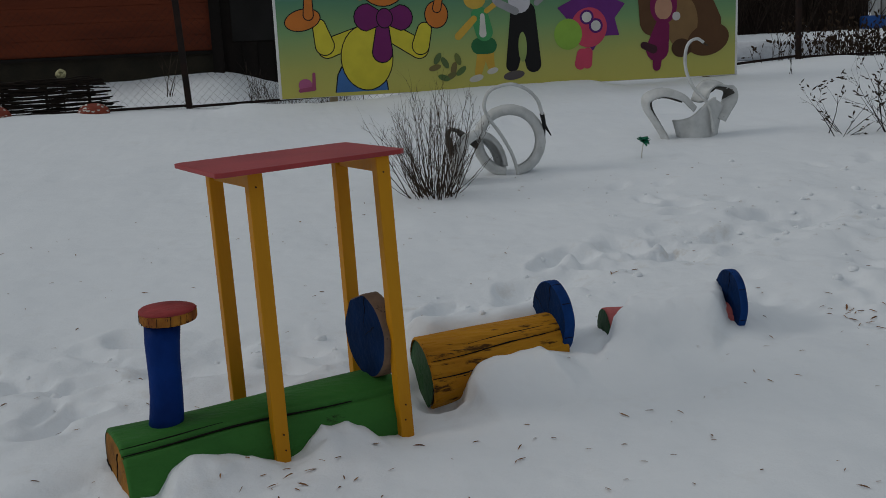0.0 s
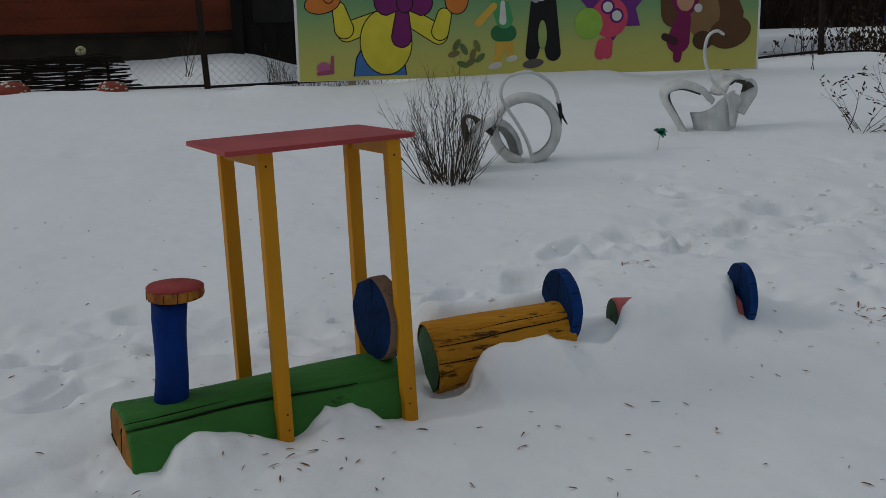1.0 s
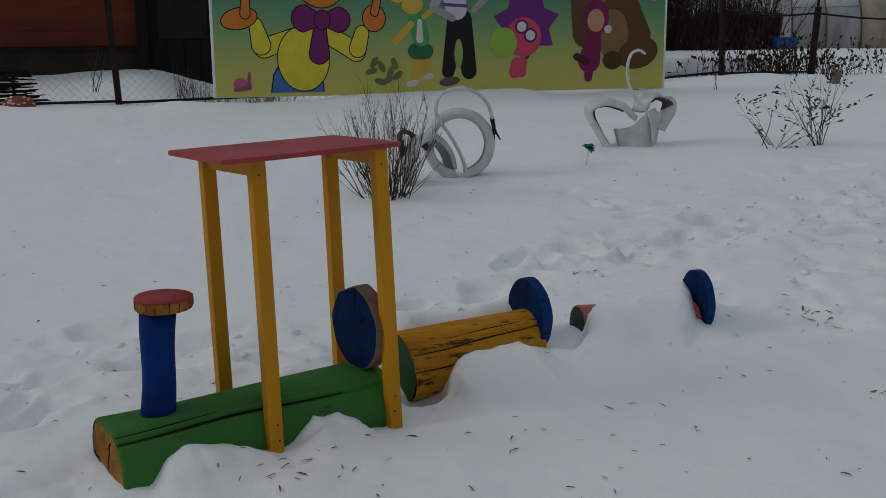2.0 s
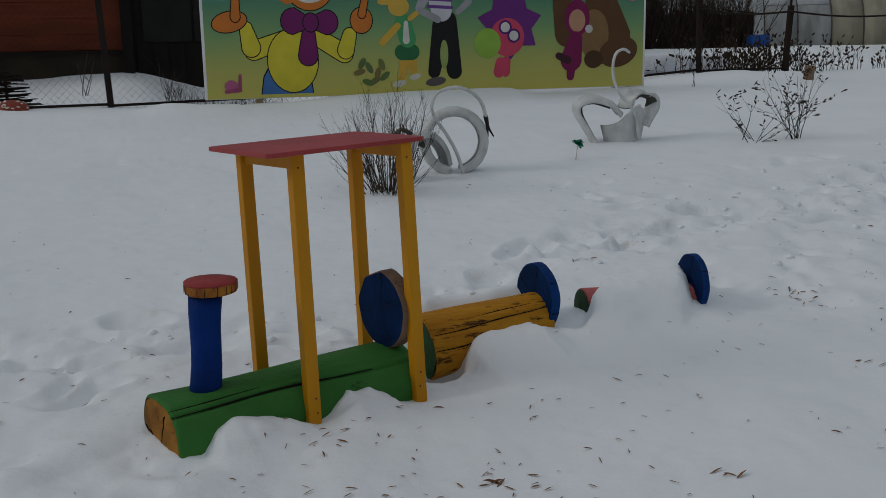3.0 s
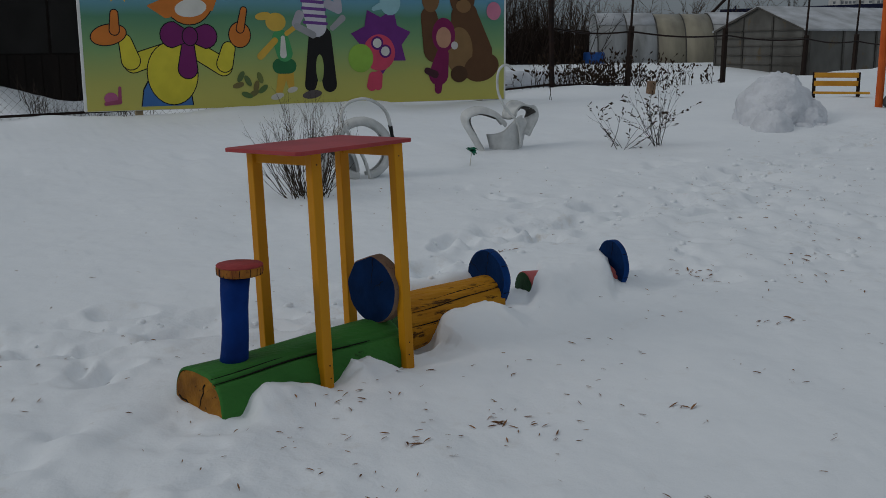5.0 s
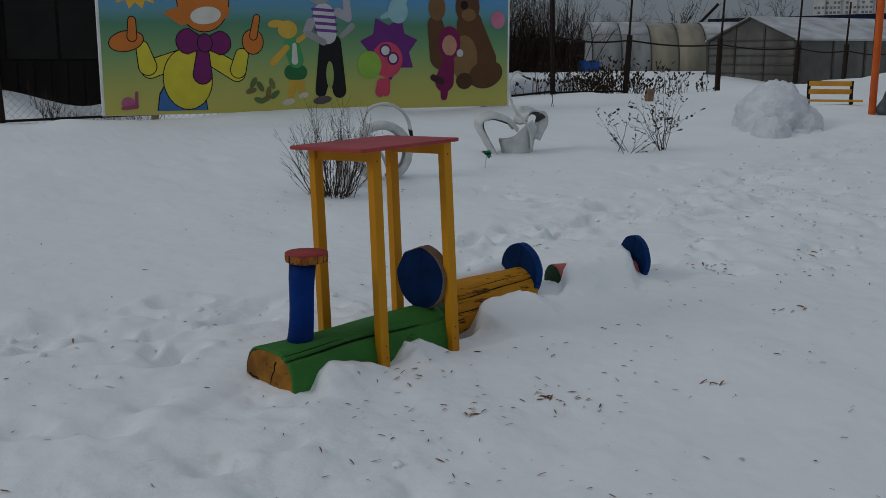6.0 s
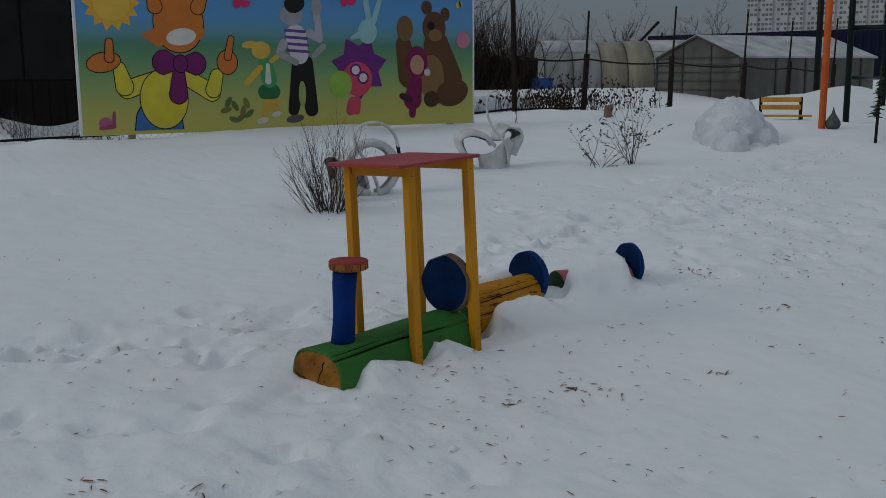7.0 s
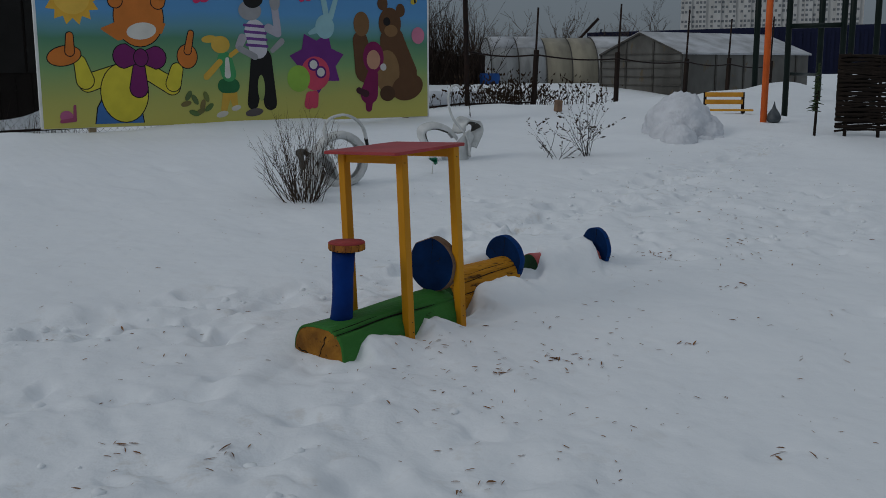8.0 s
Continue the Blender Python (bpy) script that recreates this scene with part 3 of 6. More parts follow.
piece("sawn_end", end_disc(nose, -A1, 0.172, 0.174, 3.2, 5), M_WOODEND, trunk, "bare cracked end grain")
piece("sawn_end", end_disc(tail, A1, 0.172, 0.169, 2.0, 6), M_WOODEND, trunk)
for ang, r0, r1 in ((0.3, 0.0, 0.15), (2.0, 0.02, 0.15), (3.5, 0.0, 0.16), (4.6, 0.01, 0.14), (5.5, 0.02, 0.13)):
    piece("crack", radial_crack(nose + A1 * 0.0, HEAD1, 0.006, ang, r0, r1, 0.0038), M_CRACK, trunk)

# chimney with its slice-of-trunk cap
stack_base = Vector((0.113, 0.232, 0.14))
lean = Vector((0.030, -0.004, 0.0))
pts = [stack_base + lean * (i / 6) + Vector((0.005 * math.sin(i * 0.9), 0, 0.068 * i)) for i in range(7)]
chimney = piece("chimney", tube(pts, [0.064, 0.061, 0.059, 0.058, 0.059, 0.062, 0.064], 28), M_BLUE, loco, "blue painted round log chimney")
capc = Vector((0.160, 0.228, 0.0))
piece("cap_edge", lathe([(0.088, 0.556), (0.096, 0.559), (0.101, 0.570), (0.101, 0.592), (0.098, 0.596)], capc, 56, 0.02, 4), M_BARK, chimney, "yellow painted bark edge")
piece("cap_top", lathe([(0.098, 0.595), (0.101, 0.600), (0.094, 0.606), (0.04, 0.608)], capc, 56, 0.02, 4), M_REDCAP, chimney, "worn red top")
for i in range(17):
    a = i * 0.37 + 0.1 * math.sin(i * 5)
    piece("bark_groove", beam(capc + Vector((math.cos(a) * 0.099, math.sin(a) * 0.099, 0.561)), capc + Vector((math.cos(a + 0.03) * 0.099, math.sin(a + 0.03) * 0.099, 0.592)), 0.0022, 0.005), M_CRACK, chimney)

# cabin: four tapering-in posts, rails and the roof board
post_ends = [((0.522, 0.162, -0.12), (0.500, 0.199, 1.073)), ((1.008, 0.333, -0.14), (0.968, 0.366, 1.078)),
             ((0.372, 0.548, -0.1), (0.350, 0.590, 1.062)), ((0.868, 0.715, -0.1), (0.846, 0.752, 1.065))]
for n, (lo, hi) in enumerate(post_ends):
    p = piece("post", beam(lo, hi, 0.055, 0.046, A1), M_YELLOW, loco, smooth=False, bevel=0.004)
    lo, hi = Vector(lo), Vector(hi)
    for z in ((0.05, 0.11, 1.02) if n < 2 else (1.02,)):
        q = lo.lerp(hi, (z - lo.z) / (hi.z - lo.z)) - N1 * 0.0235 + A1 * random.uniform(-0.014, 0.014)
        piece("screw", tube([q, q - N1 * 0.0025], 0.0034, 8), M_SCREW, p)
for a, b in ((0, 2), (1, 3)):
    pa, pb = Vector(post_ends[a][1]), Vector(post_ends[b][1])
    d = (pb - pa).normalized()
    piece("top_rail", beam(pa + d * 0.026 - Vector((0, 0, 0.035)), pb - d * 0.026 - Vector((0, 0, 0.035)), 0.024, 0.05, A1), M_YELLOW, loco, smooth=False, bevel=0.003)
rc = Vector((0.636, 0.474, 1.078))
ru = Vector((math.cos(radians(24.8)), math.sin(radians(24.8)), 0.010)) * 0.378
rv = Vector((math.cos(radians(108.4)), math.sin(radians(108.4)), -0.028)) * 0.279
rv_, rf_ = [], []
cut = 0.06
for dz in (-0.009, 0.009):
    for su, sv in ((-1 + cut, -1), (1 - cut, -1), (1, -1 + cut), (1, 1 - cut), (1 - cut, 1), (-1 + cut, 1), (-1, 1 - cut), (-1, -1 + cut)):
        rv_.append(rc + ru * su + rv * sv + Vector((0, 0, dz)))
rf_ = [tuple(range(7, -1, -1)), tuple(range(8, 16))] + [(k, (k + 1) % 8, 8 + (k + 1) % 8, 8 + k) for k in range(8)]
piece("roof", (rv_, rf_), M_RED, loco, "red painted roof board", smooth=False, bevel=0.003)

# wheel disc standing on the tail of the locomotive
wc1, wh1 = Vector((0.912, 0.496, 0.355)), radians(22)
fgeo, rgeo = disc_wheel(wc1, wh1, 0.168, 0.07, 2, flats=((1.2, 0.06), (0.5, 0.05)))
wheel = piece("wheel", fgeo, M_BLUED, loco, "upright wooden disc with blue face")
piece("rim", rgeo, M_WOODRAW, wheel, "bare weathered rim")
for a, r1 in ((1.7, 0.165), (2.6, 0.1)):
    piece("crack", radial_crack(wc1, wh1, 0.07, a, 0.01, r1, 0.002), M_CRACK, wheel)


def log_carriage(p0, p1, r, seed, paint, label, wheel_c, wheel_h, wheel_r, wheel_t, groove, cracks):
    p0, p1 = Vector(p0), Vector(p1)
    ax = (p1 - p0).normalized()
    car = thing("log_carriage", (p0 + p1) / 2 - Vector((0, 0, r)), label, "play train", "log carriages")
    geo, crk = log_body(p0, p1, r, r, 2.0, seed, groove=groove, taper=0.83)
    lg = piece("log", geo, paint, car)
    for args in cracks:
        piece("crack", crk(*args), M_CRACK, lg)
    piece("sawn_end", end_disc(p0, -ax, r * 0.93, r * 0.93, 2.0, seed + 1), M_GREEND, lg, "dark green painted end")
    f, g = disc_wheel(wheel_c, wheel_h, wheel_r, wheel_t, seed + 2)
    wh = piece("wheel", f, M_BLUED, car, "upright blue wooden disc")
    piece("rim", g, M_BLUERIM, wh, "lighter blue rim")
    ca, sa = math.cos(wheel_h), math.sin(wheel_h)
    for k in (-1.25, -0.35, 0.6, 1.3):
        e = Vector((sa * math.cos(k), -ca * math.cos(k), math.sin(k))) * (wheel_r * 1.001)
        q = Vector(wheel_c) + e
        piece("crack", tube([q - Vector((ca, sa, 0)) * wheel_t * 0.45, q + Vector((ca, sa, 0)) * wheel_t * 0.4], [0.0022, 0.0012], 5), M_CRACK, wh)
    for a in (1.75, 0.55, -0.2):
        piece("crack", radial_crack(wheel_c, wheel_h, wheel_t, a, 0.02, wheel_r * 0.96, 0.0018), M_CRACK, wh)
    return car


log_carriage((1.150, 0.800, 0.060), (1.80, 0.900, 0.118), 0.163, 21, M_YELLOWLOG, "yellow painted split log carriage with snow along its top",
             (1.785, 0.905, 0.228), radians(10), 0.166, 0.05, ((2.5, 0.05, 0.009), (2.95, 0.08, 0.008), (2.2, 0.04, 0.005)),
             ((2.5, 0.05, 0.02, 0.98, 0.003), (2.95, 0.08, 0.0, 0.7, 0.0038), (2.2, 0.04, 0.3, 0.9, 0.0025), (2.7, 0.04, 0.1, 0.5, 0.002), (3.2, 0.06, 0.0, 0.5, 0.004), (2.35, 0.03, 0.08, 0.6, 0.0017), (2.62, 0.05, 0.3, 0.96, 0.0016), (3.05, 0.05, 0.02, 0.4, 0.003), (2.05, 0.04, 0.0, 0.35, 0.002), (2.8, 0.03, 0.55, 0.98, 0.0018)))
log_carriage((2.04, 0.945, 0.125), (2.66, 0.925, 0.12), 0.109, 31, M_PINK, "faded red log carriage almost buried in snow",
             (2.662, 0.922, 0.214), radians(-3), 0.155, 0.036, ((2.6, 0.05, 0.006),), ((2.6, 0.05, 0.02, 0.9, 0.003),))

# ---- the painted board ----
BX0, BX1, BY, BZ0, BZ1 = 0.88, 7.37, 10.245, 0.728, 3.60
board = thing("billboard", ((BX0 + BX1) / 2, BY, on_ground(4.1, BY)), "large printed cartoon board on short posts in the snow", "billboard")
piece("panel", block(BX0, BY, BZ0, BX1, BY + 0.05, BZ1), M_WHITE, board, "white edged panel", smooth=False, bevel=0.004)
for x in (1.6, 4.2, 6.93):
    piece("leg", beam((x, BY + 0.09, 0.3), (x, BY + 0.09, 3.3), 0.10, 0.06), M_PALEWOOD, board, smooth=False)


def print_material():
    m = bpy.data.materials.new("printed_meadow")
    m.use_nodes = True
    n, l = m.node_tree.nodes, m.node_tree.links
    b = n["Principled BSDF"]
    b.inputs["Roughness"].default_value = 0.45
    tc = n.new("ShaderNodeTexCoord")
    sp = n.new("ShaderNodeSeparateXYZ")
    l.new(tc.outputs["Object"], sp.inputs[0])
    nz = n.new("ShaderNodeTexNoise")
    nz.inputs["Scale"].default_value = 1.5
    l.new(tc.outputs["Object"], nz.inputs["Vector"])
    ad = n.new("ShaderNodeMath")
    ad.operation = "MULTIPLY_ADD"
    ad.inputs[1].default_value = 0.12
    l.new(nz.outputs["Fac"], ad.inputs[0])
    l.new(sp.outputs["Z"], ad.inputs[2])
    mr = n.new("ShaderNodeMapRange")
    mr.inputs["From Min"].default_value = BZ0 + 0.06
    mr.inputs["From Max"].default_value = BZ1 + 0.06
    l.new(ad.outputs[0], mr.inputs["Value"])
    rp = n.new("ShaderNodeValToRGB")
    cr = rp.color_ramp
    cr.elements[0].position, cr.elements[0].color = 0.0, (0.56, 0.50, 0.10, 1)
    cr.elements[1].position, cr.elements[1].color = 1.0, (0.05, 0.20, 0.52, 1)
    for pos, col in ((0.14, (0.43, 0.43, 0.10, 1)), (0.30, (0.19, 0.34, 0.13, 1)), (0.44, (0.075, 0.23, 0.13, 1)), (0.50, (0.11, 0.29, 0.34, 1)), (0.58, (0.09, 0.29, 0.55, 1))):
        e = cr.elements.new(pos)
        e.color = col
    l.new(mr.outputs[0], rp.inputs[0])
    l.new(rp.outputs[0], b.inputs["Base Color"])
    return m


piece("print", ([(BX0 + 0.035, BY - 0.003, BZ0 + 0.006), (BX1 - 0.035, BY - 0.003, BZ0 + 0.006), (BX1 - 0.035, BY - 0.003, BZ1 - 0.03), (BX0 + 0.035, BY - 0.003, BZ1 - 0.03)], [(0, 1, 2, 3)]), print_material(), board, "print of blue sky over a green meadow", smooth=False)
INK = {}


def ink(col):
    if col not in INK:
        INK[col] = material("printed_ink", col, tuple(c * 0.88 for c in col), 0.45, 5, 60, 0.02)
    return INK[col]


LAYER = [0]


def decal(pts, col):
    """One flat printed shape on the board, from (x, z) outline points."""
    LAYER[0] += 1
    y = BY - 0.0035 - 0.00008 * LAYER[0]
    piece("printed_shape", ([(x, y, z) for x, z in pts], [tuple(range(len(pts)))]), ink(col), board, smooth=False)


def oval(x, z, rx, rz, turn=0.0, n=28):
    a0 = radians(turn)
    ca, sa = math.cos(a0), math.sin(a0)
    def ring(k):
        return [(x + (rx + k) * math.cos(2 * math.pi * i / n) * ca - (rz + k) * math.sin(2 * math.pi * i / n) * sa,
                 z + (rx + k) * math.cos(2 * math.pi * i / n) * sa + (rz + k) * math.sin(2 * math.pi * i / n) * ca) for i in range(n)]
    return ring


def spot(x, z, rx, rz, col, turn=0.0, edge=False):
    ring = oval(x, z, rx, rz, turn)
    if edge:
        decal(ring(0.014), (0.012, 0.012, 0.012))
    decal(ring(0.0), col)


def bar(x0, z0, x1, z1, w0, w1, col, edge=False):
    """A tapering limb with rounded ends."""
    dx, dz = x1 - x0, z1 - z0
    a = math.atan2(dz, dx)
    def ring(k):
        out = [(x1 + (w1 + k) * math.cos(a + t), z1 + (w1 + k) * math.sin(a + t)) for t in [(-1.57 + i * 0.393) for i in range(9)]]
        out += [(x0 + (w0 + k) * math.cos(a + t), z0 + (w0 + k) * math.sin(a + t)) for t in [(1.57 + i * 0.393) for i in range(9)]]
        return out
    if edge:
        decal(ring(0.014), (0.012, 0.012, 0.012))
    decal(ring(0.0), col)


def star(x, z, r0, r1, n, col, turn=0.0):
    decal([(x + (r1 if i % 2 else r0) * math.cos(math.pi * i / n + turn), z + (r1 if i % 2 else r0) * math.sin(math.pi * i / n + turn)) for i in range(2 * n)], col)


ORANGE, YEL, PURP, SKYB = (0.62, 0.19, 0.035), (0.68, 0.58, 0.05), (0.18, 0.02, 0.13), (0.06, 0.17, 0.42)
star(1.40, 2.56, 0.40, 0.30, 14, (0.75, 0.42, 0.05))
spot(1.40, 2.56, 0.25, 0.25, (0.80, 0.50, 0.08))
# big rounded figure in yellow and blue, kept to plain shapes
decal([(1.62, 0.78), (1.66, 1.02), (1.80, 1.26), (2.05, 1.30), (2.30, 1.10), (2.34, 0.78)], (0.012, 0.012, 0.012))
decal([(1.635, 0.78), (1.675, 1.01), (1.81, 1.24), (2.05, 1.28), (2.285, 1.09), (2.325, 0.78)], SKYB)
bar(2.02, 1.52, 1.55, 1.36, 0.11, 0.12, YEL, True)
bar(2.42, 1.52, 2.78, 1.30, 0.11, 0.12, YEL, True)
spot(2.07, 1.22, 0.34, 0.42, YEL, 0, True)
bar(1.52, 1.40, 1.46, 1.66, 0.12, 0.08, YEL, True)
bar(2.80, 1.34, 2.86, 1.55, 0.11, 0.09, YEL, True)
spot(1.25, 1.74, 0.23, 0.13, ORANGE, 12, True)
bar(1.33, 1.80, 1.34, 2.02, 0.06, 0.045, ORANGE, True)
spot(3.03, 1.74, 0.15, 0.17, ORANGE, 0, True)
bar(3.04, 1.82, 3.10, 2.08, 0.05, 0.04, ORANGE, True)
spot(2.33, 2.30, 0.36, 0.42, ORANGE, 0, True)
bar(2.02, 2.10, 1.80, 2.12, 0.14, 0.02, ORANGE)
bar(2.62, 2.16, 2.70, 2.20, 0.10, 0.02, ORANGE)
spot(2.36, 2.10, 0.22, 0.12, (0.70, 0.68, 0.62), 8)
bar(2.00, 2.52, 1.95, 2.78, 0.10, 0.05, ORANGE, True)
bar(2.62, 2.52, 2.74, 2.78, 0.10, 0.05, ORANGE, True)
bar(2.30, 1.66, 2.28, 1.28, 0.07, 0.13, PURP, True)
bar(2.28, 1.72, 2.10, 1.74, 0.08, 0.17, PURP, True)
bar(2.36, 1.72, 2.54, 1.72, 0.08, 0.16, PURP, True)
spot(2.33, 1.72, 0.10, 0.12, PURP, 0, True)
# two standing figures
bar(3.66, 1.26, 3.58, 0.94, 0.08, 0.05, (0.66, 0.40, 0.06))
bar(3.72, 1.26, 3.76, 1.02, 0.08, 0.05, (0.66, 0.40, 0.06))
spot(3.55, 0.87, 0.10, 0.045, (0.66, 0.63, 0.55), 14)
spot(3.78, 0.96, 0.08, 0.04, (0.66, 0.63, 0.55), 14)
bar(3.60, 1.30, 3.74, 1.30, 0.11, 0.11, (0.03, 0.16, 0.06))
bar(3.62, 1.70, 3.68, 1.48, 0.12, 0.12, (0.07, 0.33, 0.12))
bar(3.54, 1.66, 3.32, 1.44, 0.045, 0.05, (0.66, 0.40, 0.06))
bar(3.66, 1.70, 3.66, 1.46, 0.03, 0.05, (0.68, 0.66, 0.60))
spot(3.56, 1.92, 0.15, 0.13, (0.66, 0.42, 0.07))
spot(3.38, 2.00, 0.12, 0.055, (0.66, 0.42, 0.07), 8)
bar(3.72, 1.76, 3.86, 1.86, 0.035, 0.035, (0.66, 0.40, 0.06))
bar(4.20, 1.72, 4.06, 1.02, 0.15, 0.09, (0.014, 0.013, 0.013))
bar(4.26, 1.72, 4.36, 1.02, 0.14, 0.11, (0.014, 0.013, 0.013))
spot(4.21, 1.26, 0.06, 0.20, (0.30, 0.38, 0.12))
spot(4.08, 0.885, 0.15, 0.06, (0.12, 0.10, 0.10), 8)
bar(4.13, 2.14, 4.18, 1.86, 0.17, 0.15, (0.60, 0.58, 0.62))
for i in range(4):
    bar(3.96 + 0.01 * i, 2.22 - 0.1 * i, 4.30 + 0.01 * i, 2.20 - 0.1 * i, 0.022, 0.022, (0.16, 0.06, 0.26))
bar(3.92, 2.02, 3.86, 1.90, 0.07, 0.06, (0.40, 0.38, 0.42))
bar(3.88, 1.86, 4.12, 1.74, 0.05, 0.05, (0.33, 0.33, 0.34))
bar(4.36, 2.18, 4.52, 2.10, 0.07, 0.06, (0.42, 0.40, 0.46))
bar(4.52, 2.12, 4.48, 2.46, 0.06, 0.06, (0.42, 0.40, 0.46))
spot(4.48, 2.58, 0.09, 0.13, (0.33, 0.33, 0.34))
spot(4.06, 2.44, 0.19, 0.15, (0.33, 0.33, 0.34))
spot(4.12, 2.62, 0.17, 0.14, (0.016, 0.016, 0.016), 20)
bar(4.42, 1.84, 4.58, 1.98, 0.04, 0.05, (0.33, 0.33, 0.34))
# small round ones
star(5.20, 1.66, 0.50, 0.34, 7, (0.15, 0.03, 0.20), 0.25)
spot(5.16, 1.48, 0.26, 0.27, (0.62, 0.07, 0.13))
spot(4.86, 1.40, 0.20, 0.21, (0.28, 0.48, 0.07))
spot(5.13, 1.62, 0.10, 0.10, (0.10, 0.02, 0.16))
spot(5.26, 1.50, 0.10, 0.10, (0.10, 0.02, 0.16))
spot(5.13, 1.62, 0.07, 0.07, (0.68, 0.66, 0.62))
spot(5.26, 1.50, 0.07, 0.07, (0.68, 0.66, 0.62))
bar(5.06, 1.12, 5.03, 0.99, 0.08, 0.08, (0.62, 0.07, 0.13))
bar(5.14, 1.14, 5.13, 0.99, 0.07, 0.07, (0.62, 0.07, 0.13))
spot(5.35, 2.22, 0.17, 0.19, (0.30, 0.52, 0.56))
bar(5.38, 2.40, 5.32, 2.72, 0.05, 0.05, (0.30, 0.52, 0.56))
bar(5.46, 2.38, 5.58, 2.72, 0.05, 0.04, (0.30, 0.52, 0.56))
bar(5.18, 2.16, 5.08, 2.12, 0.05, 0.03, (0.30, 0.52, 0.56))
# brown bulky shape with a plum-coloured one before it
BRN = (0.115, 0.055, 0.025)
bar(6.62, 2.02, 6.72, 1.46, 0.24, 0.40, BRN)
bar(6.10, 1.52, 6.00, 2.02, 0.20, 0.14, BRN)
spot(6.03, 2.28, 0.15, 0.20, (0.20, 0.105, 0.045))
spot(6.58, 2.30, 0.22, 0.26, BRN)
spot(6.44, 2.62, 0.10, 0.11, BRN)
spot(6.79, 2.52, 0.09, 0.11, BRN)
spot(6.60, 2.18, 0.13, 0.10, (0.24, 0.13, 0.055))
spot(6.52, 2.33, 0.07, 0.07, (0.014, 0.012, 0.012))
spot(6.52, 1.50, 0.24, 0.36, (0.24, 0.14, 0.06))
spot(6.92, 1.24, 0.32, 0.22, BRN, 14)
spot(6.52, 1.14, 0.15, 0.13, (0.08, 0.04, 0.02))
PLUM = (0.20, 0.015, 0.085)
spot(6.25, 1.74, 0.20, 0.26, PLUM)
spot(6.25, 1.70, 0.13, 0.16, (0.52, 0.28, 0.18))
bar(6.23, 1.44, 6.16, 1.14, 0.11, 0.17, PLUM)
bar(6.10, 1.14, 5.96, 1.20, 0.06, 0.05, (0.06, 0.02, 0.03))
bar(6.16, 1.02, 6.15, 0.90, 0.07, 0.06, PLUM)
spot(6.44, 1.58, 0.06, 0.06, (0.60, 0.58, 0.56))
spot(7.14, 2.11, 0.13, 0.14, (0.58, 0.20, 0.30))
for x, z, c in ((3.28, 2.62, (0.62, 0.04, 0.14)), (5.02, 2.70, (0.62, 0.04, 0.14))):
    spot(x - 0.05, z, 0.11, 0.07, c, 60)
    spot(x + 0.06, z - 0.03, 0.08, 0.05, c, 20)
spot(7.06, 2.68, 0.07, 0.05, (0.60, 0.45, 0.05), 30)
spot(7.08, 2.69, 0.02, 0.05, (0.02, 0.02, 0.02), 10)
spot(1.23, 0.90, 0.09, 0.08, (0.46, 0.12, 0.25))
bar(1.16, 0.83, 1.34, 0.85, 0.025, 0.03, (0.36, 0.08, 0.16))
bar(1.34, 0.85, 1.35, 1.04, 0.025, 0.02, (0.36, 0.08, 0.16))
for lx, lz, lt in ((3.02, 1.16, 60), (2.98, 1.04, 15), (3.12, 1.10, 120), (3.24, 1.02, 75), (3.30, 1.14, 110), (3.20, 0.92, 30), (3.10, 0.90, 160), (3.34, 0.98, 40)):
    spot(lx, lz, 0.085, 0.04, (0.11 + 0.03 * (lt % 4), 0.16 + 0.02 * (lt % 3), 0.06), lt)

# ---- tyre swans ----
def tyre_arc(c, axis, r, t0, t1, half_axial=0.08, half_radial=0.045, n=40):
    """Part of a tyre: a shell with tread outside and a hollow inside, round axis at c, from t0 to t1 degrees."""
    c, ax = Vector(c), Vector(axis).normalized()
    up = Vector((0, 0, 1))
    s = up.cross(ax).normalized()
    u = ax.cross(s)
    sect = []
    for i in range(15):
        a = radians(-130 + 260 * i / 14)
        sect.append((half_axial * math.sin(a), half_radial * math.cos(a)))
    outer = [(p, q) for p, q in sect]
    inner = [(p * 0.86, q * 0.72) for p, q in sect[::-1]]
    loop = outer + inner
    verts, faces = [], []
    m = len(loop)
    for i in range(n + 1):
        a = radians(t0 + (t1 - t0) * i / n)
        d = s * math.cos(a) + u * math.sin(a)
        lug = 0.003 if i % 2 else 0.0
        for k, (p, q) in enumerate(loop):
            verts.append(c + d * (r + q + (lug if k < 15 and q > half_radial * 0.5 else 0)) + ax * p)
    for i in range(n):
        for k in range(m):
            q = (k + 1) % m
            faces.append((i * m + k, i * m + q, (i + 1) * m + q, (i + 1) * m + k))
    faces += [tuple(range(m - 1, -1, -1)), tuple(n * m + k for k in range(m))]
    return verts, faces


def smooth_path(pts, n):
    """Catmull-Rom through pts."""
    p = [Vector(q) for q in pts]
    p = [p[0] * 2 - p[1]] + p + [p[-1] * 2 - p[-2]]
    out = []
    for i in range(1, len(p) - 2):
        for k in range(n):
            t = k / n
            out.append(0.5 * ((2 * p[i]) + (p[i + 1] - p[i - 1]) * t + (2 * p[i - 1] - 5 * p[i] + 4 * p[i + 1] - p[i + 2]) * t * t + (3 * p[i] - p[i - 1] - 3 * p[i + 1] + p[i + 2]) * t ** 3))
    return out + [p[-2]]


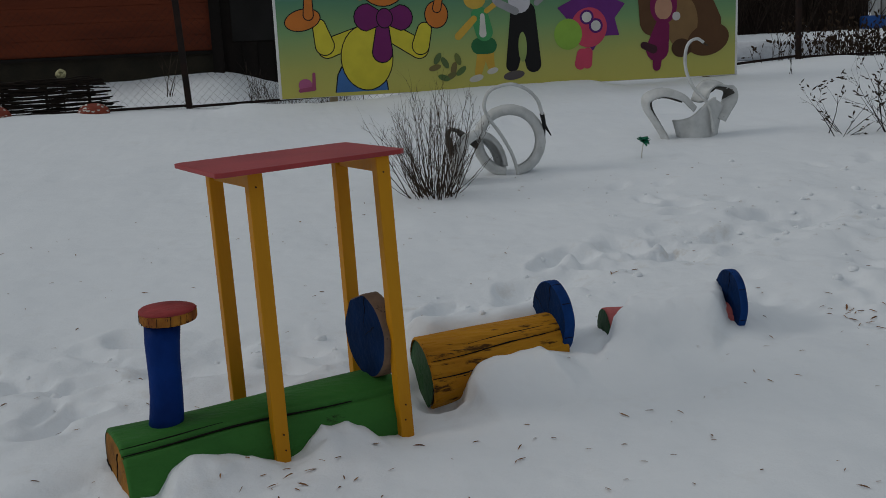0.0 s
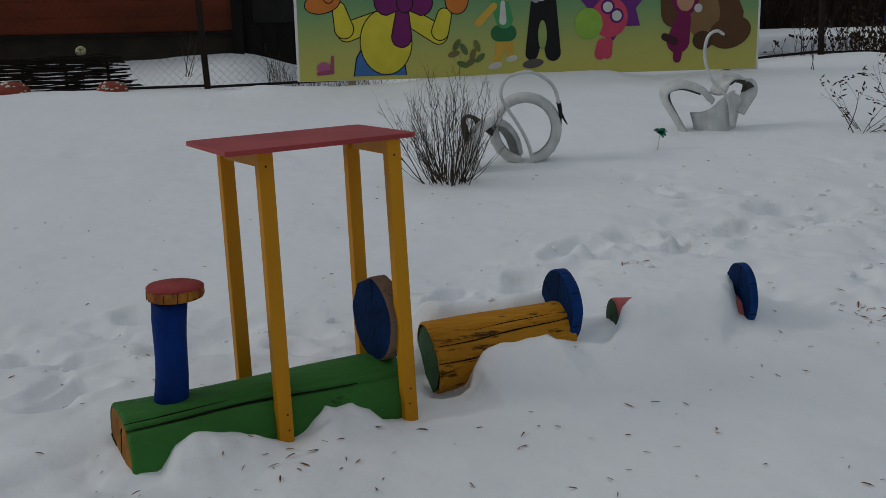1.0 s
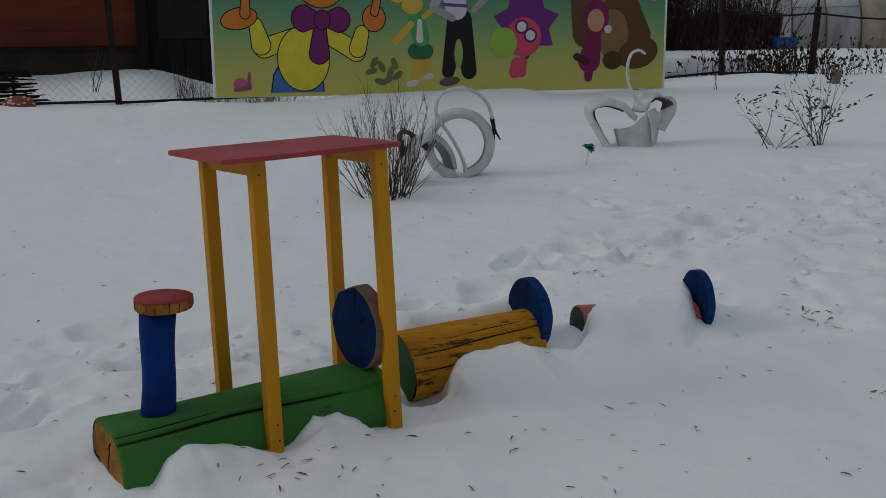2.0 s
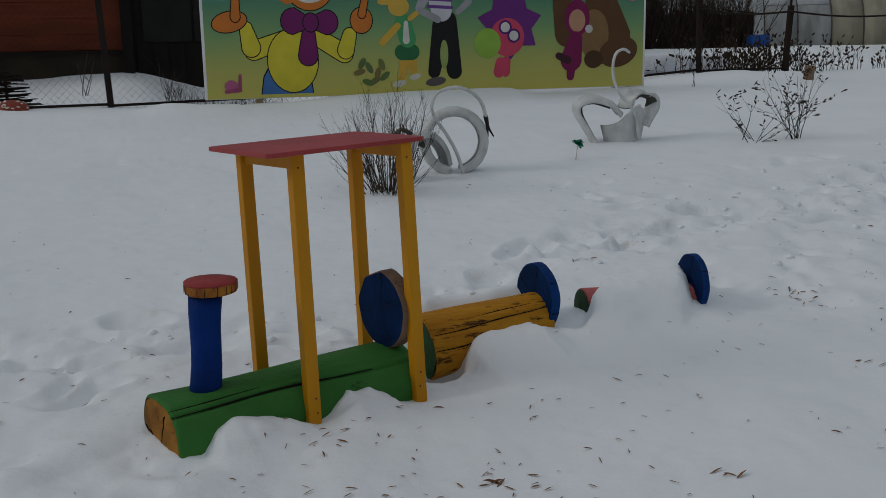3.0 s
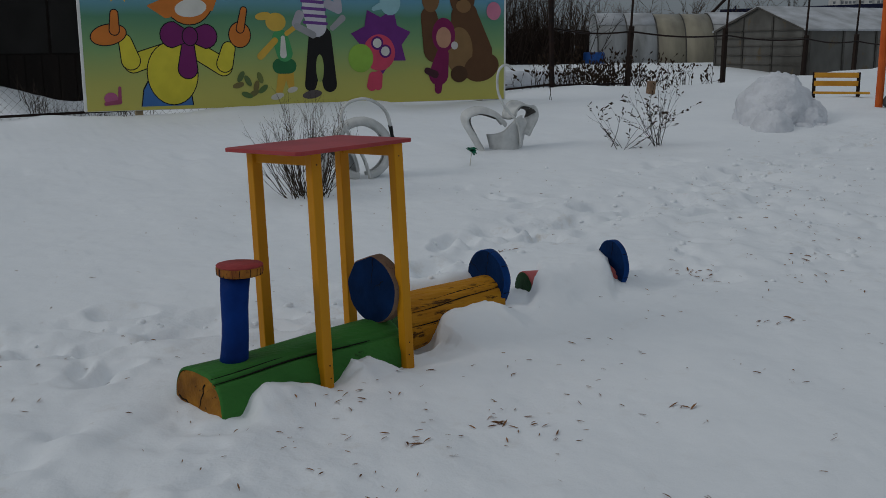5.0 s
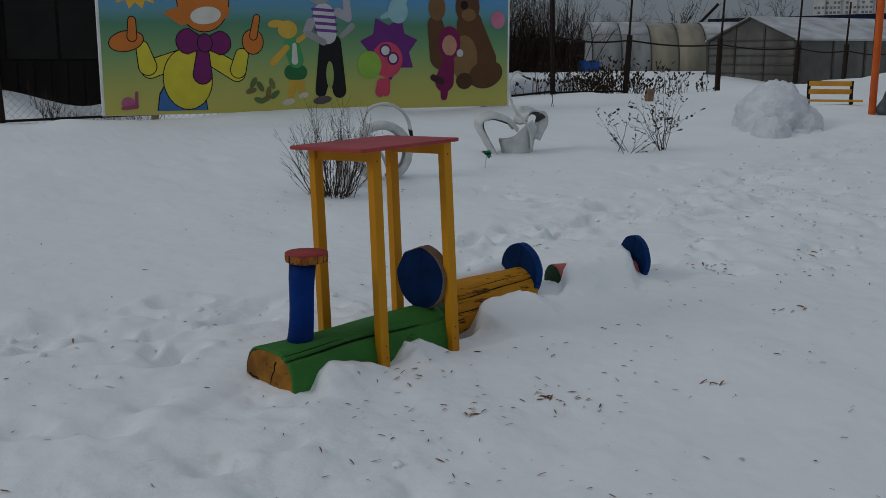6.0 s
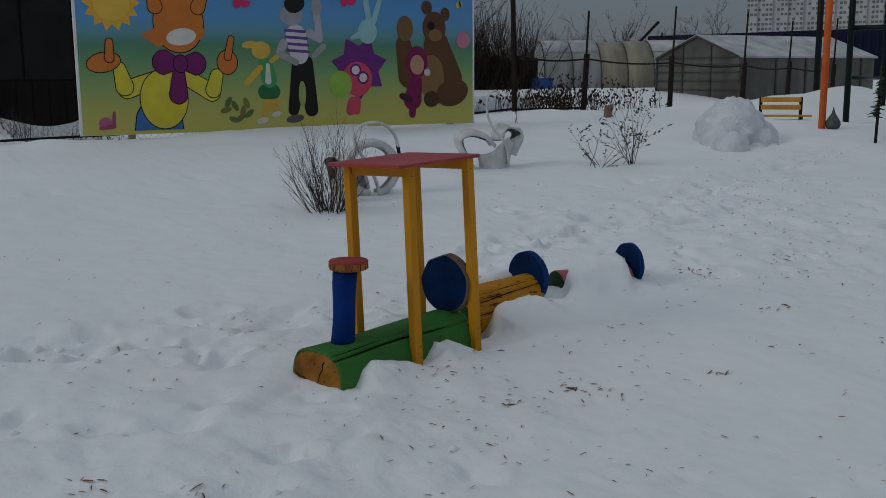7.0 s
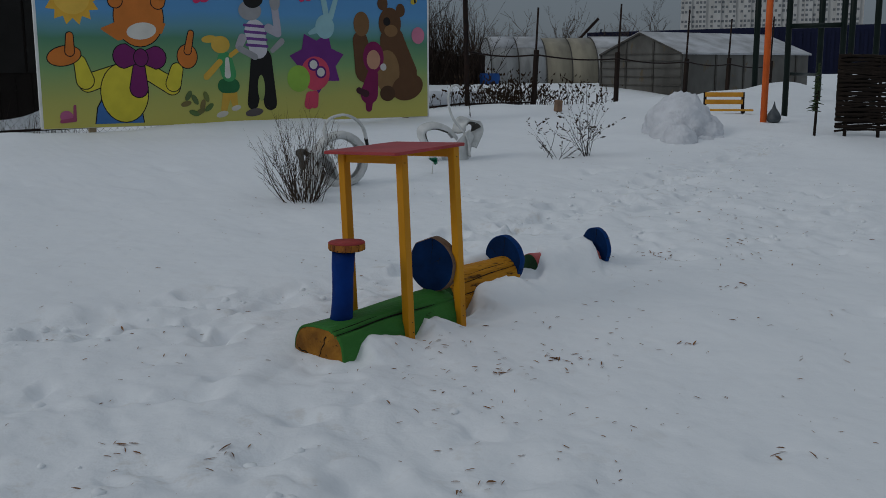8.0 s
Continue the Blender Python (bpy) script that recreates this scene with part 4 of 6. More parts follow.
def strip(pts, across, width, thick, curl=0.25):
    """A bent band of tyre: width along across, curled cross-section."""
    pts = [Vector(p) for p in pts]
    ac = Vector(across).normalized()
    verts, faces = [], []
    m = 7
    for i, p in enumerate(pts):
        tg = (pts[min(i + 1, len(pts) - 1)] - pts[max(i - 1, 0)]).normalized()
        a2 = (ac - tg * ac.dot(tg)).normalized()
        nn = a2.cross(tg)
        w = width[i] if hasattr(width, "__len__") else width
        for k in range(m):
            f = k / (m - 1) * 2 - 1
            verts.append(p + a2 * (f * w / 2) - nn * (curl * w * f * f) + nn * thick / 2)
        for k in range(m - 1, -1, -1):
            f = k / (m - 1) * 2 - 1
            verts.append(p + a2 * (f * w / 2) - nn * (curl * w * f * f) - nn * thick / 2)
    q = 2 * m
    for i in range(len(pts) - 1):
        for k in range(q):
            j = (k + 1) % q
            faces.append((i * q + k, (i + 1) * q + k, (i + 1) * q + j, i * q + j))
    faces += [tuple(range(q)), tuple((len(pts) - 1) * q + k for k in range(q - 1, -1, -1))]
    return verts, faces


sy = 4.62
swan = thing("tyre_swan", (2.5, sy, on_ground(2.5, sy)), "garden swan cut from a white painted car tyre, hooked neck", "tyre swan", "tyre swans")
piece("wing", tyre_arc((2.575, sy + 0.10, 0.61), (-0.22, -0.97, 0.05), 0.248, -80, 262, 0.095, 0.052), M_TYRE, swan, "upright tyre ring")
piece("wing", tyre_arc((2.29, sy - 0.02, 0.42), (0.55, -0.80, 0.15), 0.262, -5, 200, 0.062, 0.045), M_TYRE, swan, "arched half tyre")
piece("tail", strip(smooth_path([(2.30, sy + 0.1, 0.62), (2.12, sy + 0.02, 0.74), (2.02, sy - 0.06, 0.72), (2.03, sy - 0.08, 0.58), (2.10, sy, 0.36)], 6), (0.3, 1, 0), 0.13, 0.016), M_TYREIN, swan, "curled tyre strip showing its dark inside")
neck_pts = smooth_path([(2.63, sy, 0.33), (2.57, sy, 0.52), (2.478, sy, 0.686), (2.38, sy, 0.83), (2.354, sy, 0.93), (2.41, sy, 1.035), (2.572, sy, 1.075), (2.70, sy, 1.03), (2.79, sy, 0.94), (2.83, sy, 0.82)], 6)
neck = piece("neck", strip(neck_pts, (0.15, 1, 0), 0.05, 0.022, 0.1), M_TYRE, swan)
piece("beak", join(tube([(2.83, sy, 0.83), (2.845, sy, 0.76), (2.85, sy, 0.64)], [0.02, 0.017, 0.006], 8), tube([(2.84, sy, 0.76), (2.87, sy, 0.70), (2.905, sy, 0.645)], [0.014, 0.01, 0.005], 8)), M_RUBBER, neck, "bare black rubber tip")

sy = 5.42
swan2 = thing("tyre_swan", (4.5, sy, on_ground(4.5, sy)), "white painted tyre swan with flared wings and slender neck", "tyre swan", "tyre swans")
bv, bf = [], []
for i in range(15):
    f = i / 14
    for k in range(33):
        g = k / 32
        a = radians(200 + 152 * g)
        rim = 0.62 + 0.20 * math.exp(-((g - 0.62) / 0.26) ** 2) + 0.08 * math.exp(-((g - 1.0) / 0.12) ** 2)
        crease = 0.028 * math.exp(-((g - 0.70) / 0.035) ** 2) + 0.018 * math.exp(-((g - 0.40) / 0.05) ** 2) + 0.010 * math.sin(23 * g + 4 * f)
        rr = 0.205 + 0.05 * f * f - crease * (0.4 + 0.6 * f)
        bv.append((4.56 + rr * math.cos(a) * 1.02, sy + 0.10 + rr * math.sin(a), 0.30 + (rim - 0.30) * f))
for i in range(14):
    for k in range(32):
        bf.append((i * 33 + k, i * 33 + k + 1, (i + 1) * 33 + k + 1, (i + 1) * 33 + k))
body2 = piece("body", (bv, bf), M_TYRE, swan2)
sol = body2.modifiers.new("thickness", "SOLIDIFY")
sol.thickness = 0.02
piece("wing", strip(smooth_path([(4.50, sy - 0.08, 0.74), (4.38, sy - 0.06, 0.86), (4.20, sy - 0.02, 0.915), (4.05, sy + 0.02, 0.865), (4.04, sy + 0.05, 0.76), (4.13, sy + 0.06, 0.62), (4.21, sy + 0.04, 0.48), (4.24, sy + 0.02, 0.36)], 6), (0.1, 1, 0.25), 0.18, 0.018, 0.22), M_TYRE, swan2)
piece("wing", strip(smooth_path([(4.56, sy - 0.06, 0.78), (4.64, sy + 0.02, 0.87), (4.74, sy + 0.08, 0.905), (4.86, sy + 0.08, 0.87), (4.87, sy + 0.04, 0.80), (4.80, sy, 0.72), (4.73, sy - 0.02, 0.62)], 6), (-0.25, 1, 0.25), 0.17, 0.018, 0.22), M_TYRE, swan2)
neck_pts = smooth_path([(4.66, sy - 0.13, 0.50), (4.63, sy - 0.14, 0.68), (4.585, sy - 0.12, 0.79), (4.481, sy - 0.08, 0.92), (4.425, sy - 0.05, 1.06), (4.415, sy - 0.04, 1.20), (4.445, sy - 0.04, 1.31), (4.52, sy - 0.04, 1.348), (4.585, sy - 0.04, 1.315)], 6)
piece("lining", strip(smooth_path([(4.38, sy - 0.05, 0.842), (4.20, sy - 0.01, 0.895), (4.075, sy + 0.03, 0.86), (4.068, sy + 0.05, 0.76), (4.145, sy + 0.06, 0.62), (4.225, sy + 0.04, 0.48)], 6), (0.1, 1, 0.25), 0.165, 0.01, 0.22), M_TYREIN, swan2, "dark bare rubber inside")
piece("lining", strip(smooth_path([(4.64, sy + 0.02, 0.852), (4.74, sy + 0.08, 0.886), (4.845, sy + 0.08, 0.86), (4.855, sy + 0.04, 0.80)], 6), (-0.25, 1, 0.25), 0.155, 0.01, 0.22), M_TYREIN, swan2, "dark bare rubber inside")
nk = piece("neck", strip(neck_pts, (0.5, 0.85, 0), [0.062 - 0.03 * i / (len(neck_pts) - 1) for i in range(len(neck_pts))], 0.022, 0.12), M_TYRE, swan2)
piece("beak", tube([(4.575, sy - 0.04, 1.318), (4.61, sy - 0.04, 1.295), (4.635, sy - 0.04, 1.285)], [0.013, 0.009, 0.004], 7), M_TWIG, nk, "dark brown tip")

# ---- plastic flower ----
fx, fy = 3.75, 4.72
fl = thing("plastic_flower", (fx, fy, on_ground(fx, fy)), "small green plastic flower on a thin stem in snow", "flower")
fz = on_ground(fx, fy)
stem = piece("stem", tube([(fx - 0.03, fy, fz - 0.05), (fx - 0.015, fy, fz + 0.07), (fx, fy, fz + 0.15)], 0.005, 6), M_SPOT, fl)
bloom = Vector((fx, fy, fz + 0.155))
for i, (head, rise, size) in enumerate(((3.3, 0.15, 0.065), (2.4, 0.35, 0.05), (0.2, -0.15, 0.06), (-0.7, -0.7, 0.06), (0.9, 0.4, 0.05), (4.4, -0.4, 0.06), (-0.2, -1.2, 0.06), (5.3, 0.3, 0.05))):
    d = Vector((math.cos(head) * math.cos(rise), math.sin(head) * math.cos(rise), math.sin(rise)))
    w = Vector((-math.sin(head), math.cos(head), 0)) * (size * 0.6)
    lift = d.cross(w).normalized() * (size * 0.16)
    top = [bloom, bloom + d * size * 0.4 + w + lift, bloom + d * size * 0.85 + w * 0.8, bloom + d * size * 1.05, bloom + d * size * 0.85 - w * 0.7 + lift, bloom + d * size * 0.4 - w, bloom + d * size * 0.55 - lift]
    low = [v - lift.normalized() * 0.003 for v in top]
    piece("petal", (top + low, [(k, (k + 1) % 6, 6) for k in range(6)] + [(7 + (k + 1) % 6, 7 + k, 13) for k in range(6)] + [(k, 7 + k, 7 + (k + 1) % 6, (k + 1) % 6) for k in range(6)]), M_FLOWER, fl, smooth=False)

# ---- bare shrubs ----
def grow(rnd, p, d, length, rad, depth, out, spread=0.5, up=0.25, segs=4, heads=None, kids=3):
    pts, rr = [p.copy()], [rad]
    for i in range(segs):
        d = (d + Vector((rnd.gauss(0, 0.10), rnd.gauss(0, 0.10), rnd.gauss(0, 0.05) + up * 0.12))).normalized()
        p = p + d * (length / segs)
        pts.append(p.copy())
        rr.append(rad * (1 - 0.6 * (i + 1) / segs))
    out.append((pts, rr))
    if depth > 0:
        for k in range(kids):
            i = rnd.randint(1, segs)
            dd = (pts[i] - pts[i - 1]).normalized()
            dd = (dd + Vector((rnd.gauss(0, spread), rnd.gauss(0, spread), rnd.gauss(0, spread * 0.5)))).normalized()
            grow(rnd, pts[i], dd, length * rnd.uniform(0.35, 0.6), rr[i] * 0.75, depth - 1, out, spread, up, max(2, segs - 1), heads, kids)
    elif heads is not None:
        heads.append((pts[-1], d))


def shrub(name, x, y, label, stems, height, lean, mat, seed, depth=2, rad=0.005, seedy=False, kids=2):
    rnd = random.Random(seed)
    z = on_ground(x, y)
    ob = thing(name, (x, y, z), label, "shrub")
    out, heads = [], []
    for i in range(stems):
        a = rnd.uniform(0, 6.283)
        tilt = rnd.uniform(0, lean * 1.6)
        d = Vector((math.cos(a) * math.sin(tilt), math.sin(a) * math.sin(tilt), math.cos(tilt)))
        b = Vector((x + rnd.gauss(0, 0.06), y + rnd.gauss(0, 0.06), z - 0.03))
        grow(rnd, b, d, height * rnd.uniform(0.6, 1.05), rad * rnd.uniform(0.7, 1.2), depth, out, 0.46, 0.30, 5, heads, kids)
    piece("crown", join(*[tube(p, r, 4) for p, r in out]), mat, ob)
    if seedy:
        geo = []
        for p, d in heads:
            if rnd.random() < 0.75:
                for k in range(rnd.randint(1, 3)):
                    q = p - d * 0.03 * k + Vector((rnd.gauss(0, 0.008), rnd.gauss(0, 0.008), 0))
                    e = q + (d * 0.5 + Vector((rnd.gauss(0, 0.5), rnd.gauss(0, 0.5), -0.1))).normalized() * rnd.uniform(0.03, 0.06)
                    geo.append(tube([q, q.lerp(e, 0.5), e], [0.002, rnd.uniform(0.005, 0.010), 0.001], 5))
        sd = piece("dry_foliage", join(*geo), M_SEED, ob, "dark dry seed heads")
        sd["kind"] = "stuff"
    return ob


def fan_bush(name, x, y, label, stems, height, mat, seed, rad, tilt_max, base, kids):
    """Many thin rods that spread from a narrow foot and then turn upwards, with short side twigs."""
    rnd = random.Random(seed)
    z = on_ground(x, y)
    ob = thing(name, (x, y, z), label, "shrub")
    out = []
    for i in range(stems):
        a = rnd.uniform(0, 6.283)
        tilt = tilt_max * rnd.random() ** 0.75
        length = height * rnd.uniform(0.72, 1.1) * (1 - 0.18 * tilt / tilt_max)
        p = Vector((x + base * math.cos(a) * rnd.random(), y + base * math.sin(a) * rnd.random(), z - 0.04))
        d = Vector((math.cos(a) * math.sin(tilt), math.sin(a) * math.sin(tilt), math.cos(tilt)))
        pts, n = [p.copy()], 9
        for k in range(n):
            d = (d + Vector((rnd.gauss(0, 0.075), rnd.gauss(0, 0.075), 0.05))).normalized()
            p = p + d * (length / n)
            pts.append(p.copy())
        r0 = rad * rnd.uniform(0.7, 1.25)
        rr = [max(0.0013, r0 * (1 - 0.8 * k / n)) for k in range(n + 1)]
        out.append((pts, rr))
        for k in range(kids):
            j = rnd.randint(3, n)
            dd = (pts[j] - pts[j - 1]).normalized()
            q = (dd + Vector((rnd.gauss(0, 0.42), rnd.gauss(0, 0.42), rnd.uniform(-0.05, 0.35)))).normalized()
            grow(rnd, pts[j], q, length * rnd.uniform(0.12, 0.28), max(0.0014, rr[j] * 0.7), 1, out, 0.45, 0.35, 3, None, 2)
    piece("crown", join(*[tube(p, r, 4) for p, r in out]), mat, ob)
    return ob


fan_bush("bare_bush", 1.83, 4.10, "leafless grey-brown bush of thin upright twigs", 64, 0.80, M_TWIG, 5, 0.0042, 0.84, 0.20, 6)
fan_bush("low_bush", 1.82, 4.08, "thin leafless shoots bending out over snow", 24, 0.55, M_TWIG, 8, 0.0034, 1.15, 0.16, 2)
shrub("seeded_shrub", 6.13, 4.84, "bare dark shrub with dry seed clusters", 11, 0.62, 0.52, M_TWIGD, 15, 2, 0.0048, True, 3)
shrub("seeded_shrub", 5.70, 4.95, "low bare shrub with dry seed clusters", 8, 0.44, 0.60, M_TWIGD, 17, 2, 0.0042, True, 2)

shrub("bare_sapling", -0.75, 12.9, "thin bare sapling in snow behind the wire mesh", 4, 0.75, 0.25, M_TWIG, 23, 1, 0.008)
shrub("dry_stalk", 8.05, 10.0, "single dry stalk standing in snow", 2, 0.5, 0.12, M_TWIGD, 27, 1, 0.006)

# ---- heap of snow ----
def blob(c, r, seed, flat=0.8, n=26, m=15, rough=0.0, lumpy=1.0):
    verts, faces = [], []
    for i in range(m + 1):
        ph = math.pi * i / m
        for k in range(n):
            a = 2 * math.pi * k / n
            d = Vector((math.sin(ph) * math.cos(a), math.sin(ph) * math.sin(a), math.cos(ph)))
            w = 1 + lumpy * (0.22 * noise.noise(d * 1.7 + Vector((seed, 0, 0))) + 0.13 * noise.noise(d * 4.3 + Vector((0, seed, 0))) + 0.07 * noise.noise(d * 9 + Vector((0, 0, seed))))
            if rough:
                w += rough * (abs(noise.noise(d * 6.5 + Vector((seed, seed, 0)))) - 0.3) + 0.5 * rough * noise.noise(d * 16 + Vector((0, seed, seed))) + 0.25 * rough * noise.noise(d * 34)
            verts.append(Vector(c) + Vector((d.x * r * w, d.y * r * w, d.z * r * w * flat)))
    for i in range(m):
        for k in range(n):
            q = (k + 1) % n
            faces.append((i * n + k, (i + 1) * n + k, (i + 1) * n + q, i * n + q))
    return verts, faces


heap = thing("snow_heap", (8.4, 5.4, 0.5), "rolled heap of old lumpy snow", "snow heap")
for x, y, z, r, sd, fl_ in ((8.50, 5.46, 0.70, 0.50, 3, 1.10), (7.98, 4.98, 0.56, 0.26, 5, 1.02), (8.72, 5.26, 0.60, 0.36, 9, 1.0), (8.42, 4.92, 0.50, 0.17, 12, 0.9), (8.20, 5.36, 0.58, 0.29, 21, 1.0), (8.72, 4.98, 0.50, 0.17, 27, 0.9), (8.60, 5.75, 0.64, 0.40, 31, 1.0)):
    piece("lump", blob((x - 0.03, y, z - 0.02), r * 0.94, sd, fl_, 56, 34, 0.05, 0.55), M_SNOW2, heap)

# ---- wattle hurdles ----
def wattle(p0, p1, height, rows, label, seed, posts, ragged=0.0, rad=0.012):
    rnd = random.Random(seed)
    p0, p1 = Vector(p0), Vector(p1)
    d = (p1 - p0)
    length = d.length
    d.normalize()
    nrm = Vector((-d.y, d.x, 0))
    ob = thing("wattle_fence", (p0 + p1) / 2, label, "fence", "wattle fences")
    for i in range(posts):
        q = p0 + d * (length * (i + 0.3) / posts)
        piece("stake", tube([q - Vector((0, 0, 0.15)), q + Vector((rnd.gauss(0, 0.02), 0, height * rnd.uniform(0.95, 1.1)))], [0.026, 0.02], 7), M_TWIGD, ob)
    for r in range(rows):
        z = height * ((r + 0.5) / rows) ** 0.8
        n = 18
        end = length + (rnd.uniform(-0.35, 0.1) - 0.3 * z / height if ragged else rnd.uniform(-0.02, 0.03))
        pts = []
        for i in range(n + 1):
            f = i / n
            pts.append(p0 + d * (end * f) + nrm * (0.035 * math.sin(f * posts * math.pi + r * math.pi)) + Vector((0, 0, z + 0.02 * math.sin(5 * f + r) + rnd.gauss(0, 0.006))))
        piece("branch", tube(pts, [rad * rnd.uniform(0.75, 1.25) * (1 - 0.4 * i / n) for i in range(n + 1)], 5), M_TWIGD, ob)


wattle((-4.6, 11.05, 0.60), (-1.25, 11.15, 0.62), 0.50, 54, "ragged low wattle hurdle of dark woven branches", 4, 6, 1.0, 0.016)
wattle((10.0, 4.0, 0.66), (12.6, 2.6, 0.66), 1.06, 100, "tall wattle hurdle of dark woven branches", 6, 6, 0.0, 0.017)

# ---- mushrooms and yellow ornament ----
for mx, my, r, h in ((-2.82, 10.68, 0.24, 0.17), (-1.55, 10.70, 0.205, 0.15)):
    mz = on_ground(mx, my) - 0.02
    mu = thing("toy_mushroom", (mx, my, mz), "red spotted toy mushroom cap poking out of snow", "garden ornament", "toy mushrooms")
    piece("cap", lathe([(r, -0.02), (r * 1.0, h * 0.25), (r * 0.9, h * 0.55), (r * 0.68, h * 0.82), (r * 0.35, h * 0.97), (0.02, h)], (mx, my, mz), 30), M_CAPRED, mu)
    rnd = random.Random(int(r * 100))
    for i in range(11):
        a, e = -2.9 + i * 0.29 + rnd.uniform(-0.08, 0.08), rnd.uniform(0.15, 1.1)
        c = Vector((mx + r * 0.98 * math.cos(a) * math.cos(e * 0.95), my + r * 0.98 * math.sin(a) * math.cos(e * 0.95), mz + h * math.sin(e) * 1.0 + 0.005))
        piece("spot", tube([c, c + Vector((math.cos(a), math.sin(a), 0.8)) * 0.004], 0.026 * rnd.uniform(0.7, 1.2), 9), M_SPOT, mu)
yo = thing("yellow_ornament", (-2.01, 11.3, 0.6), "pale yellow flower ornament on a thin stake", "garden ornament")
piece("stake", tube([(-2.01, 11.3, 0.55), (-2.01, 11.3, 1.14)], 0.008, 6), M_TWIGD, yo)
for i in range(9):
    a = i * 0.7
    piece("petal", blob((-2.01 + 0.036 * math.cos(a), 11.3 + 0.012 * math.sin(3 * a), 1.18 + 0.036 * math.sin(a)), 0.036, i), M_PALEY, yo)

# ---- chain-link fence ----
fence_pts = [(-7.6, 10.9), (-4.0, 10.95), (-0.354, 11.0), (3.6, 11.05), (7.0, 11.05), (8.8, 11.12), (10.6, 11.3), (13.17, 11.6), (15.7, 11.95), (17.6, 12.3), (19.6, 12.6)]
fence = thing("chain_link_fence", (4, 11.2, 0.6), "chain-link fence with dark rusty posts round the plot", "fence")
rnd = random.Random(2)
for i, (x, y) in enumerate(fence_pts):
    z = on_ground(x, y)
    if i < 6:
        piece("post", beam((x + 0.03, y, z - 0.2), (x - 0.03 - 0.03 * (i == 2), y, z + 2.1), 0.085 if i == 2 else 0.07, 0.07), M_IRON, fence, smooth=False, bevel=0.006)
    else:
        st = piece("post", beam((x - 0.02, y, z - 0.2), (x + rnd.uniform(0.0, 0.06), y, z + rnd.uniform(0.85, 1.1)), 0.085, 0.08), M_BROWNFENCE, fence, "thick brown stump post", smooth=False, bevel=0.01)
        piece("pole", tube([(x + 0.05, y + 0.06, z + 0.3), (x + 0.14, y + 0.06, z + rnd.uniform(1.9, 2.15))], [0.026, 0.02], 7), M_IRON, st)
cable = []
for (ax, ay), (bx, by) in zip(fence_pts[5:-1], fence_pts[6:]):
    for k in range(6):
        f = k / 6
        cable.append((ax + (bx - ax) * f, ay + (by - ay) * f - 0.07, 1.86 - 0.025 * (ax + (bx - ax) * f - 9) - 0.06 * math.sin(math.pi * f)))
piece("cable", tube(cable, 0.017, 5), M_IRON, fence)
# last two rails are dark beams added for the shadow line at the base
for a, b in zip(fence_pts[:6], fence_pts[1:7]):
    za, zb = on_ground(*a), on_ground(*b)
    piece("rail", beam((a[0], a[1], za + 0.03), (b[0], b[1], zb + 0.05), 0.035, 0.035, (0, 1, 0)), M_IRON, fence, smooth=False)
wires = []
for i in range(120):
    x = -8.5 + i * 0.105
    for s in (-1, 1):
        x1 = x + s * 1.38
        wires.append(beam((x, 11.0, 0.62), (x1, 11.0, 2.0), 0.0024, 0.0024))
mesh_wire = piece("wire_mesh", join(*wires), M_WIRE, fence, "thin diamond wire mesh", smooth=False)
mesh_wire["kind"] = "stuff"
# dry weeds along the fence
rnd = random.Random(12)
geo, heads = [], []
for i in range(210):
    near = rnd.random() < 0.68
    x = rnd.gauss(10.3, 0.75) if near else rnd.uniform(8.2, 13.4)
    y = 11.15 + max(0, x - 8.8) * 0.137 + rnd.uniform(-0.12, 0.5)
    z = on_ground(x, y)
    out, hd = [], []
    grow(rnd, Vector((x, y, z - 0.02)), Vector((rnd.gauss(0, 0.2), rnd.gauss(0, 0.2), 1)).normalized(), rnd.uniform(0.18, 0.55) if near else rnd.uniform(0.1, 0.4), 0.007, 1, out, 0.6, 0.1, 4, hd, 3)
    geo += [tube(p, r, 3) for p, r in out]
    for p, d in hd:
        geo.append(tube([p, p + d * 0.03, p + d * 0.07], [0.005, rnd.uniform(0.008, 0.026), 0.003], 5))
weeds = tagged(piece("dry_weeds", join(*geo), M_SEED), "dark dead weeds with seed heads along the fence", "weeds", kind="stuff")
geo = []
for i in range(190):
    x = rnd.uniform(0.45, 2.3)
    y = 12.6 + rnd.uniform(0, 3)
    z = on_ground(x, y)
    out = []
    grow(rnd, Vector((x, y, z - 0.02)), Vector((rnd.gauss(0, 0.15), 0, 1)).normalized(), rnd.uniform(0.2, 0.55), 0.005, 1, out, 0.4, 0.1, 4, None, 2)
    geo += [tube(p, r, 3) for p, r in out]
tagged(piece("dry_stalks", join(*geo), M_TWIG), "thin dry stalks behind the wire mesh", "weeds", kind="stuff")

# stub of a post in the snow
sx, sy_ = 10.0, 9.9
stub = thing("wooden_stub", (sx, sy_, on_ground(sx, sy_)), "short weathered wooden post stub in snow", "post")
piece("stub", beam((sx, sy_, 0.5), (sx + 0.05, sy_, 0.97), 0.13, 0.11), M_WOODRAW, stub, smooth=False, bevel=0.02)

